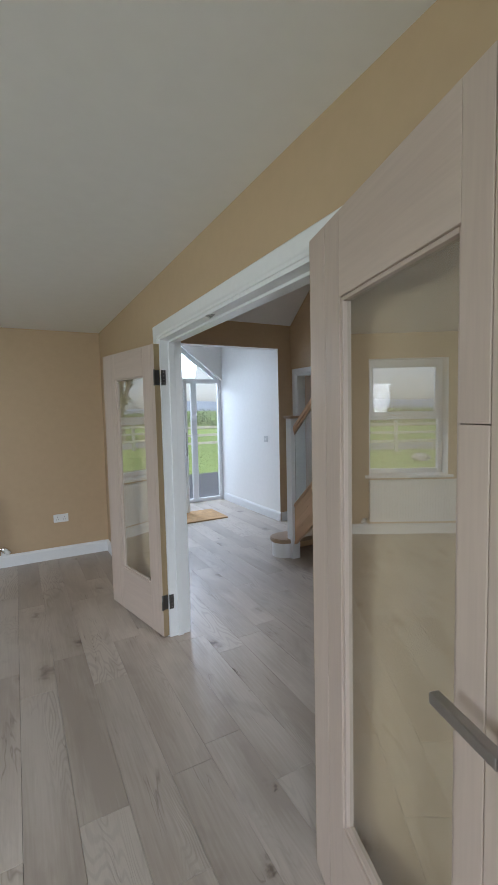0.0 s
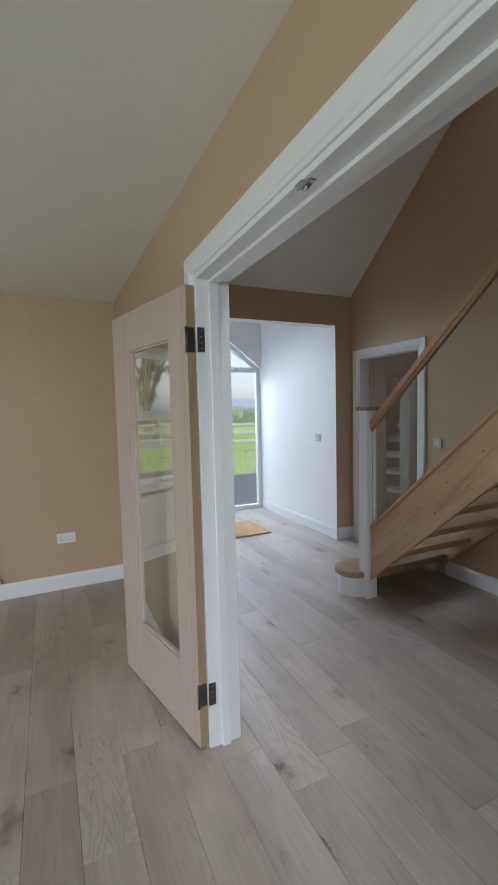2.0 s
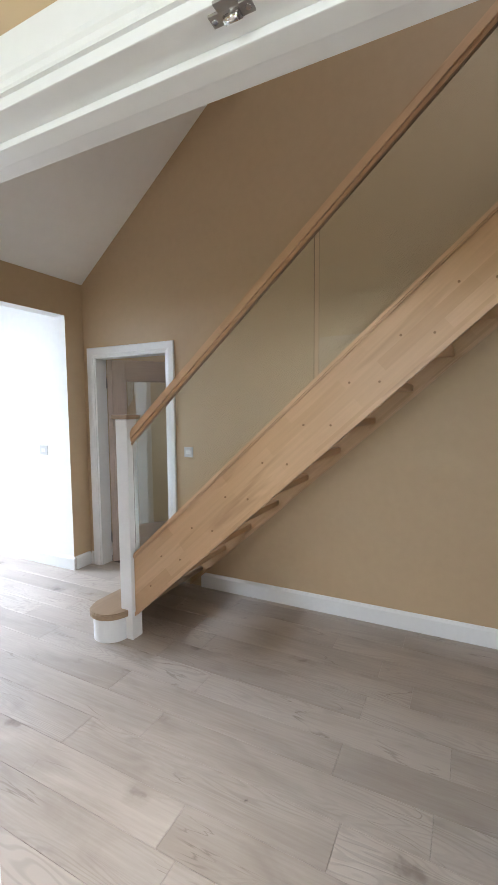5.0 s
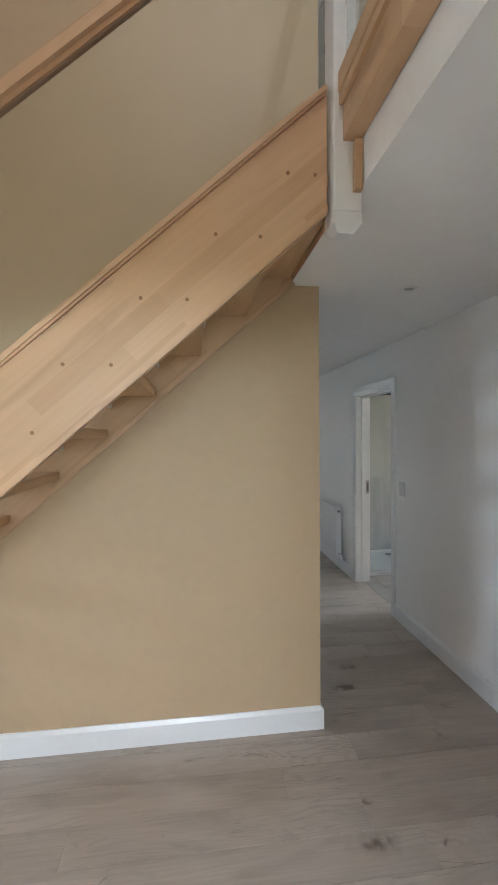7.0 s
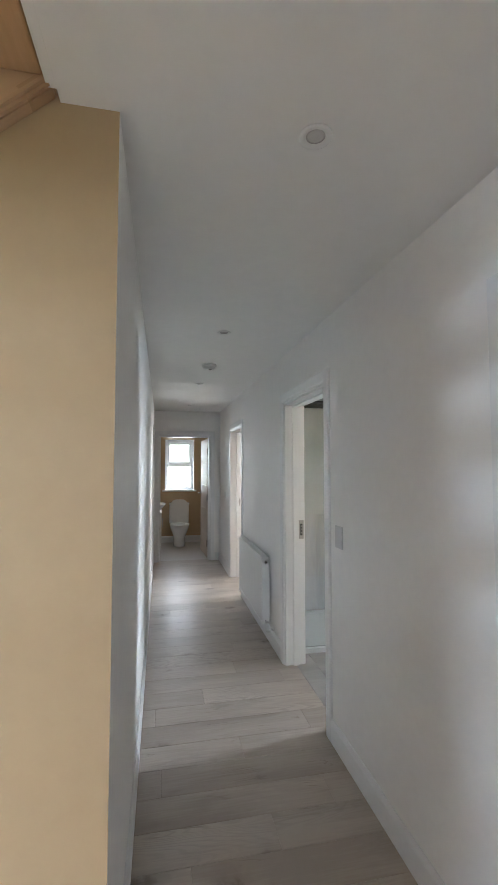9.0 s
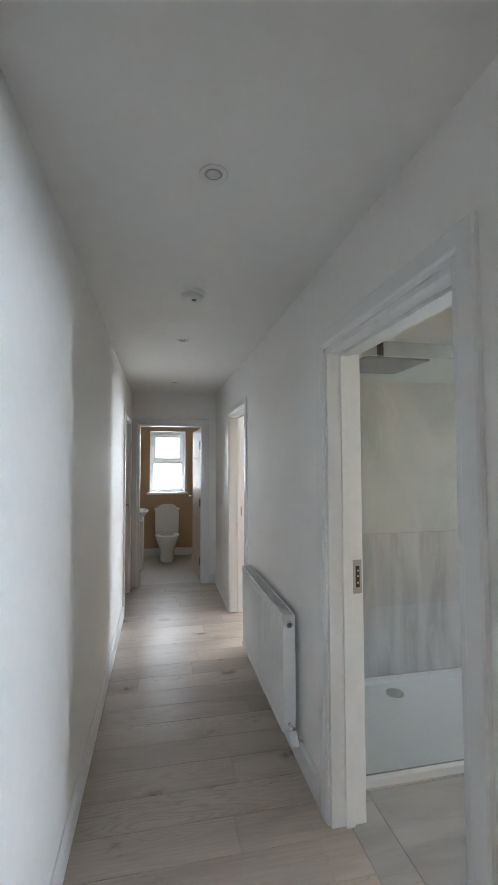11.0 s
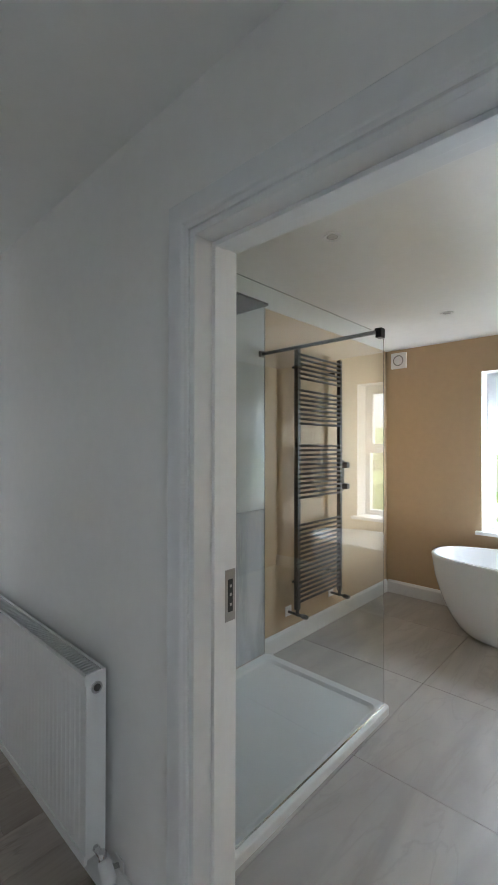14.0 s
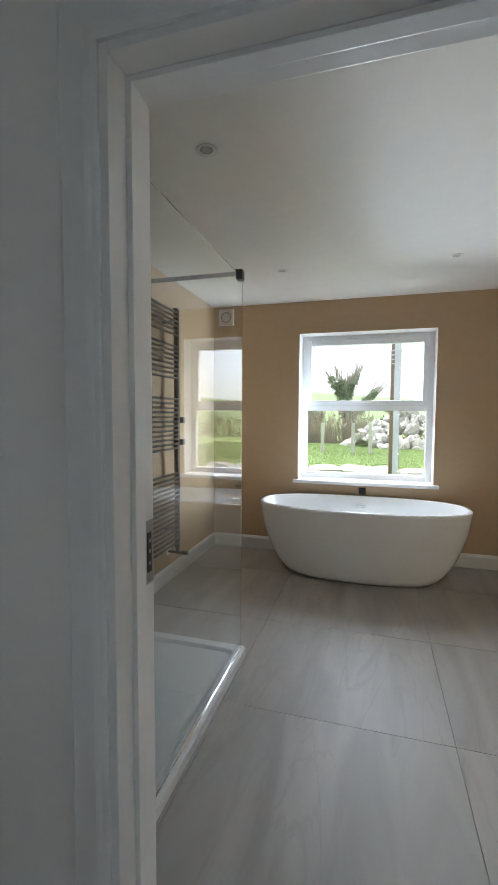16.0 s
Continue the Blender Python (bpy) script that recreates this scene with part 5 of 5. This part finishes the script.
for i in range(24):
    a0, a1 = 2 * math.pi * i / 24, 2 * math.pi * (i + 1) / 24
    tube(bm, (6.4825 + 0.048 * math.cos(a0), -3.621, 2.31 + 0.048 * math.sin(a0)), (6.4825 + 0.048 * math.cos(a1), -3.621, 2.31 + 0.048 * math.sin(a1)), 0.006, seg=6, caps=False)
part("grille_ring", bm, GROUT, fan)
part("grille_hub", tube(bmesh.new(), (6.4825, -3.623, 2.31), (6.4825, -3.616, 2.31), 0.03, seg=24), PLASTIC, fan)

# ---- toilet room ----
wc = thing("toilet", "white close-coupled toilet with the lid raised", "toilet")
TYC = 0.37


def egg(z, x0, x1, ry, seg=32):
    """Rounded D: front at x0, back at x1."""
    out = []
    for i in range(seg):
        a = 2 * math.pi * i / seg
        c, s = math.cos(a), math.sin(a)
        mid = x1 - (x1 - x0) * 0.45
        x = mid + (x1 - mid) * max(c, 0) ** 0.6 if c > 0 else mid + (mid - x0) * c
        out.append((x, TYC + ry * math.copysign(abs(s) ** 0.85, s), z))
    return out


part("pan", loft(bmesh.new(), [egg(0, 10.55, 10.95, 0.115), egg(0.05, 10.55, 10.95, 0.112), egg(0.16, 10.54, 10.96, 0.11), egg(0.25, 10.48, 10.97, 0.14), egg(0.34, 10.44, 10.98, 0.175), egg(0.39, 10.43, 10.98, 0.183),
                          egg(0.40, 10.44, 10.97, 0.178), egg(0.40, 10.49, 10.86, 0.125), egg(0.30, 10.53, 10.80, 0.09)]), SANITARY, wc)
part("seat", loft(bmesh.new(), [egg(0.401, 10.432, 10.9, 0.185), egg(0.415, 10.432, 10.9, 0.185), egg(0.42, 10.44, 10.89, 0.178), egg(0.42, 10.50, 10.84, 0.115), egg(0.401, 10.50, 10.84, 0.115)], False, False), PLASTIC, wc)
bm = bmesh.new()
lid = []
for i in range(32):
    a = 2 * math.pi * i / 32
    lid.append((TYC + 0.185 * math.copysign(abs(math.cos(a)) ** 0.6, math.cos(a)), 0.62 + (0.25 if math.sin(a) > 0 else 0.2) * math.copysign(abs(math.sin(a)) ** 0.75, math.sin(a))))
prism(bm, lid, "x", 10.895, 10.915)
part("lid", bm, PLASTIC, wc)
part("cistern", box(bmesh.new(), (10.94, TYC - 0.19, 0.40), (11.115, TYC + 0.19, 0.76), 0.02), SANITARY, wc)
part("cistern_lid", box(bmesh.new(), (10.93, TYC - 0.2, 0.76), (11.118, TYC + 0.2, 0.795), 0.01), SANITARY, wc)
bs = thing("vanity_unit", "white vanity cabinet with a ceramic basin", "vanity unit")
part("cabinet", box(bmesh.new(), (9.85, 0.73, 0.08), (10.40, 1.17, 0.74), 0.004), PLASTIC, bs)
part("plinth", box(bmesh.new(), (9.87, 0.77, 0.0), (10.38, 1.17, 0.08), 0.002), PLASTIC, bs)
part("cabinet_door", box(bmesh.new(), (9.855, 0.712, 0.09), (10.395, 0.73, 0.73), 0.003), PLASTIC, bs)
part("handle", box(bmesh.new(), (9.95, 0.685, 0.46), (9.965, 0.70, 0.62), 0.003), STEEL, bs)
part("basin", loft(bmesh.new(), [oval(10.12, 0.93, 0.74, 0.20, 0.18, 40, 2.6), oval(10.12, 0.92, 0.80, 0.27, 0.235, 40, 2.8), oval(10.12, 0.905, 0.855, 0.285, 0.265, 40, 3.0), oval(10.12, 0.905, 0.865, 0.275, 0.255, 40, 3.0), oval(10.12, 0.905, 0.86, 0.24, 0.215, 40, 2.8), oval(10.12, 0.91, 0.78, 0.15, 0.13, 40)]), SANITARY, bs)


# ---- outside ----
ground = solo("ground", boxes(((-400, -400, -0.6), (400, 400, -0.18))), GRASS, "grassy ground reaching to the horizon", "lawn", kind="structure")
bm = boxes(((-6, 6.95, -0.3), (9, 10.6, -0.10)), bevel=0.0)
solo("path", bm, TARMAC, "dark blue-grey tarmac drive outside the porch", "path", kind="structure")
solo("path", boxes(((-40, 17.5, -0.3), (1.5, 21.0, -0.165))), GRAVEL, "grey road beyond the lawn", "road", kind="structure")
solo("path", boxes(((-2, -5.6, -0.3), (12, -3.95, -0.14))), GRAVEL, "pale gravel strip beside the house", "path", kind="structure")


def rng_blades(name, x0, x1, y0, y1, count, seed, label):
    """Grass as many single blades in one sheet."""
    r = random.Random(seed)
    vs, fs = [], []
    for i in range(count):
        x, y, a, h, w = r.uniform(x0, x1), r.uniform(y0, y1), r.uniform(0, 6.28), r.uniform(0.015, 0.045), r.uniform(0.008, 0.016)
        lx, ly = r.uniform(-0.03, 0.03), r.uniform(-0.03, 0.03)
        k = len(vs)
        vs += [(x - w * math.cos(a), y - w * math.sin(a), -0.182), (x + w * math.cos(a), y + w * math.sin(a), -0.182), (x + lx, y + ly, -0.18 + h)]
        fs.append((k, k + 1, k + 2))
    me = bpy.data.meshes.new(name)
    me.from_pydata(vs, [], fs)
    me.materials.append(GRASSB)
    return tagged(new(name, me), label, "grass", kind="stuff")


rng_blades("grass", -8, 14, 10.6, 30.0, 70000, 3, "short green lawn grass in front of the house")
rng_blades("grass", -2, 14, -22, -5.6, 170000, 4, "short green lawn grass behind the house")


def stone_mesh(name, seed, sub=2):
    r = random.Random(seed)
    bm = bmesh.new()
    bmesh.ops.create_icosphere(bm, subdivisions=sub, radius=1.0)
    off = Vector((r.uniform(0, 50), r.uniform(0, 50), 0))
    for v in bm.verts:
        d = noise.noise(v.co * 1.1 + off) * 0.45 + noise.noise(v.co * 2.7 + off) * 0.15
        v.co *= 1 + d
        v.co.z *= 0.75
    return finish(name, bm, STONE)


stones = [stone_mesh("boulder", s) for s in range(6)]
small = [stone_mesh("stone", 20 + s, 1) for s in range(6)]
r = random.Random(5)
# heap of field stones
for i in range(270):
    a, d = r.uniform(0, 6.283), r.random() ** 0.6
    x, y = 3.4 + 3.0 * d * math.cos(a), -21.5 + 1.8 * d * math.sin(a)
    z = -0.2 + 1.9 * (1 - d ** 1.3) * r.uniform(0.75, 1.0)
    s = r.uniform(0.14, 0.34)
    ob = new("stone", small[i % 6])
    ob.matrix_world = pose(x, y, z, r.uniform(0, 360), r.uniform(0, 360), r.uniform(0, 360)) @ Matrix.Diagonal((s, s * r.uniform(0.7, 1.2), s * r.uniform(0.6, 1), 1))
    tagged(ob, "rough pale field stone in a heap on the grass", "stone", "heap of field stones")
for x, y, s in ((6.15, -10.4, 0.48), (5.35, -10.3, 0.5), (4.85, -10.5, 0.42), (4.1, -10.6, 0.38), (7.4, -10.9, 0.5), (2.6, -10.2, 0.45), (8.6, -11.5, 0.6), (3.3, -10.8, 0.4)):
    ob = new("boulder", stones[int(x * 7) % 6])
    ob.matrix_world = pose(x, y, -0.1, 0, 0, x * 90) @ Matrix.Diagonal((s * 1.3, s, s * 0.62, 1))
    tagged(ob, "pale boulder lying on the lawn edge", "boulder", "lawn boulders")
for x, y, s in ((3.9, 14.3, 0.3), (4.3, 14.6, 0.25), (-4.0, 13.9, 0.3)):
    ob = new("boulder", stones[int(x * 11) % 6])
    ob.matrix_world = pose(x, y, -0.1, 0, 0, x * 70) @ Matrix.Diagonal((s * 1.5, s, s * 0.7, 1))
    tagged(ob, "pale boulder lying on the front lawn", "boulder", "lawn boulders")


def rail_fence(x0, x1, y, step, label):
    f = thing("rail_fence", label, "fence", m=None)
    k = int((x1 - x0) / step)
    for i in range(k + 1):
        part("post", box(bmesh.new(), (x0 + i * step - 0.06, y - 0.06, -0.3), (x0 + i * step + 0.06, y + 0.06, 1.05), 0.01), FENCE, f)
    for z in (0.25, 0.58, 0.9):
        for i in range(k):
            part("rail", box(bmesh.new(), (x0 + i * step, y - 0.075, z - 0.05), (x0 + (i + 1) * step, y - 0.04, z + 0.05), 0.006), FENCE, f)
    return f


rail_fence(-22, 14, 16.6, 2.0, "pale timber post-and-rail fence along the road")
for x in (7.0, 5.8, 5.15, 8.7, 10.6):
    solo("fence_post", box(bmesh.new(), (x - 0.07, -17.07, -0.3), (x + 0.07, -16.93, 1.0), 0.015), FENCE, "pale weathered fence post on the grass", "fence post", "fence posts")
# timber pole behind the house
pl = thing("timber_pole", "dark creosoted timber pole with a metal cable guard", "pole")
part("pole_shaft", tube(bmesh.new(), (4.665, -8.0, -0.4), (4.665, -8.0, 7.5), 0.095, 0.08, 18), POLE, pl)
part("cable_guard", box(bmesh.new(), (4.585, -7.925, -0.3), (4.695, -7.895, 7.0), 0.012), GUARD, pl, "pale grey metal cable guard")
for z in (0.3, 0.62, 0.95, 1.35, 1.75, 2.2):
    part("staple", box(bmesh.new(), (4.578, -7.9, z), (4.61, -7.885, z + 0.025), 0.003), PLASTIC, pl)
for z in (2.28, 2.36, 2.44, 2.52):
    part("band", tube(bmesh.new(), (4.665, -8.0, z), (4.665, -8.0, z + 0.02), 0.112, seg=18), GUARD, pl)


def leaf_cloud(name, centres, count, size, seed, m, parent, squash=0.8):
    r = random.Random(seed)
    vs, fs = [], []
    for i in range(count):
        c, rad = centres[r.randrange(len(centres))]
        d = Vector((r.gauss(0, 1), r.gauss(0, 1), r.gauss(0, 1) * squash)).normalized() * rad * r.random() ** 0.45
        p = Vector(c) + d
        u = Vector((r.gauss(0, 1), r.gauss(0, 1), r.gauss(0, 1))).normalized()
        v = u.cross(Vector((r.gauss(0, 1), r.gauss(0, 1), r.gauss(0, 1)))).normalized()
        s = size * r.uniform(0.6, 1.4)
        k = len(vs)
        vs += [p - u * s, p + v * s * 0.5, p + u * s, p - v * s * 0.5]
        fs.append((k, k + 1, k + 2, k + 3))
    me = bpy.data.meshes.new(name)
    me.from_pydata([tuple(v) for v in vs], [], fs)
    me.materials.append(m)
    ob = new(name, me)
    ob.parent = parent
    return ob


def tree(name, x, y, height, seed, ivy, label, spread=1.0, depth=4, leaves=0):
    """Bare branching tree; ivy: how far up its stem the ivy goes."""
    r = random.Random(seed)
    t = thing(name, label, "tree")
    bm = bmesh.new()
    cents, tips = [], []

    def grow(p, d, length, rad, lev):
        q = p + d * length
        tube(bm, p, q, rad, rad * 0.7, 7 if lev < 2 else 5, False)
        if lev < 2 or (lev == 2 and r.random() < 0.5):
            cents.append((tuple((p + q) / 2), rad * 1.5 + 0.22))
            cents.append((tuple(q), rad + 0.2))
        if lev >= depth:
            tips.append((tuple(q), 0.4))
            return
        for i in range(r.randint(2, 4) if lev else 5):
            nd = (d + Vector((r.gauss(0, 1), r.gauss(0, 1), r.gauss(0.25, 0.5))) * 0.55 * spread).normalized()
            grow(q if i < 2 else p + d * length * r.uniform(0.45, 0.95), nd, length * r.uniform(0.55, 0.82), rad * 0.6, lev + 1)
    grow(Vector((x, y, -0.4)), Vector((0, 0, 1)), height * 0.36, height * 0.028, 0)
    part("trunk", bm, BARK, t)
    if ivy:
        leaf_cloud("ivy", cents, int(9000 * ivy), 0.075, seed + 1, IVY, t, 1.0)
    if leaves:
        leaf_cloud("crown", tips, leaves, 0.10, seed + 2, HEDGE, t, 1.0)
    return t


tree("tree", 6.6, -24.0, 5.0, 11, 0.45, "bare tree with its trunk wrapped in dark ivy", 0.5, 4)
tree("tree", 8.8, -26.0, 3.0, 12, 0.8, "small tree smothered in dark ivy")
tree("tree", 3.0, -40.0, 3.5, 14, 0.6, "distant bare tree with ivy")
tree("tree", -13.8, 22.5, 9.0, 15, 0.3, "large tree with fine half-bare branches", 1.1, 5, 9000)
tree("tree", 6.0, 34.0, 4.0, 16, 0.0, "small bare tree behind the hedge")


def hedge(name, x0, x1, y, h, seed, count, label, m=None, depth=0.7, twigs=400):
    r = random.Random(seed)
    t = thing(name, label, "hedge", kind="stuff")
    cents = []
    x = x0
    while x < x1:
        hh = h * r.uniform(0.75, 1.15)
        for z in (0.25, 0.55, 0.85):
            cents.append(((x + r.uniform(-0.2, 0.2), y + r.uniform(-depth, depth) * 0.4, hh * z - 0.2), h * 0.3))
        x += h * 0.28
    leaf_cloud("foliage", cents, count, 0.08, seed, m or HEDGE, t, 1.0)
    bm = bmesh.new()
    for i in range(twigs):
        xx = r.uniform(x0, x1)
        a = Vector((xx, y + r.uniform(-0.3, 0.3), -0.3))
        tube(bm, a, a + Vector((r.uniform(-0.5, 0.5), r.uniform(-0.4, 0.4), h * r.uniform(0.5, 1.15))), 0.014, 0.004, 4, False)
    part("twigs", bm, TWIG, t)


hedge("hedge", -40, 50, 40.0, 1.7, 31, 40000, "grey-green hedge beyond the front field", leaf_mat("pale_hedge_leaves", (0.11, 0.14, 0.085), (0.26, 0.29, 0.19)))
hedge("hedge", 5.2, 14, -23.0, 1.9, 32, 700, "tangled half-bare brown hedge", leaf_mat("brown_leaves", (0.28, 0.23, 0.17), (0.44, 0.38, 0.29)), 0.7, 1500)
hedge("hedge", -14, 5, -27.0, 1.3, 33, 5000, "low dark hedge line beyond the stones")


def hill(name, cx, cy, rx, ry, h, seed, m, label):
    bm = bmesh.new()
    nx, ny = 48, 16
    vs = [[bm.verts.new((cx + rx * (2 * i / nx - 1), cy + ry * (2 * j / ny - 1),
                         -0.5 + h * max(0, 1 - (2 * j / ny - 1) ** 2) * (0.72 + 0.5 * noise.noise(Vector((i * 0.16 + seed, j * 0.1, seed))))))
           for j in range(ny + 1)] for i in range(nx + 1)]
    for i in range(nx):
        for j in range(ny):
            bm.faces.new((vs[i][j], vs[i + 1][j], vs[i + 1][j + 1], vs[i][j + 1])).smooth = True
    solo(name, bm, m, label, "hill", kind="structure")


hill("backdrop", 0, -130, 220, 70, 9.0, 2, HILL, "green field hillside in the distance")
hill("backdrop", 0, 150, 260, 60, 2.6, 6, HILL, "pale green fields in the distance")
hill("backdrop", -60, 330, 330, 60, 11.0, 9, FARHILL, "hills on the horizon, blue-grey with haze put into the colour")

# ---- floor pieces ----
PW, PL = 0.187, 1.24


def plank_mesh(length, cache={}):
    key = round(length, 3)
    if key not in cache:
        bm = bmesh.new()
        w, l, c = PW / 2 - 0.0005, key / 2 - 0.0005, 0.0014
        lo = [bm.verts.new(p) for p in ((-w, -l, -0.011), (w, -l, -0.011), (w, l, -0.011), (-w, l, -0.011))]
        mi = [bm.verts.new(p) for p in ((-w, -l, -c * 0.7), (w, -l, -c * 0.7), (w, l, -c * 0.7), (-w, l, -c * 0.7))]
        hi = [bm.verts.new(p) for p in ((-w + c, -l + c, 0), (w - c, -l + c, 0), (w - c, l - c, 0), (-w + c, l - c, 0))]
        bm.faces.new(hi)
        for a, b_ in ((lo, mi), (mi, hi)):
            for i in range(4):
                bm.faces.new((a[i], a[(i + 1) % 4], b_[(i + 1) % 4], b_[i]))
        cache[key] = finish("plank", bm, PLANK)
    return cache[key]


floor_ob = bpy.data.objects["floor"]
r = random.Random(8)
col = -18
while True:
    x = 0.263 + PW * (col + 0.5)
    if x > 9.5:
        break
    left = x - PW / 2
    if left < 0.8:
        y0, y1 = -1.6, 4.92
    elif left < 3.11:
        y0, y1 = -0.31, 6.80
    elif left < 3.32:
        y0, y1 = -0.31, 4.92
    else:
        y0, y1 = -0.31 if left < 6.7 else -0.385, 0.95
    start = {0: 2.438, 1: 2.858, 4: 2.366, 9: 2.097, 11: 2.065, 25: 0.753, 23: 0.285}.get(col, r.uniform(0, PL))
    y = start - PL * math.ceil((start - y0) / PL)
    while y < y1:
        a, b_ = max(y, y0), min(y + PL, y1)
        if b_ - a > 0.03 and -3.8 < x < 9.45:
            ob = new("plank", plank_mesh(b_ - a))
            ob.parent = floor_ob
            ob.location = (x, (a + b_) / 2, 0)
        y += PL
    col += 1

bath_floor = bpy.data.objects["floor_bath"]
xs, ys = [3.42, 3.69, 4.69, 5.69, 6.62], [-3.65, -3.05, -2.18, -1.335, -0.465, -0.31]
for x0, x1 in zip(xs, xs[1:]):
    for y0, y1 in zip(ys, ys[1:]):
        bm = box(bmesh.new(), (-(x1 - x0) / 2 + 0.0015, -(y1 - y0) / 2 + 0.0015, -0.0075), ((x1 - x0) / 2 - 0.0015, (y1 - y0) / 2 - 0.0015, 0.0), 0.0008)
        ob = new("tile", finish("tile", bm, TILE))
        ob.parent = bath_floor
        ob.location = ((x0 + x1) / 2, (y0 + y1) / 2, 0.0)
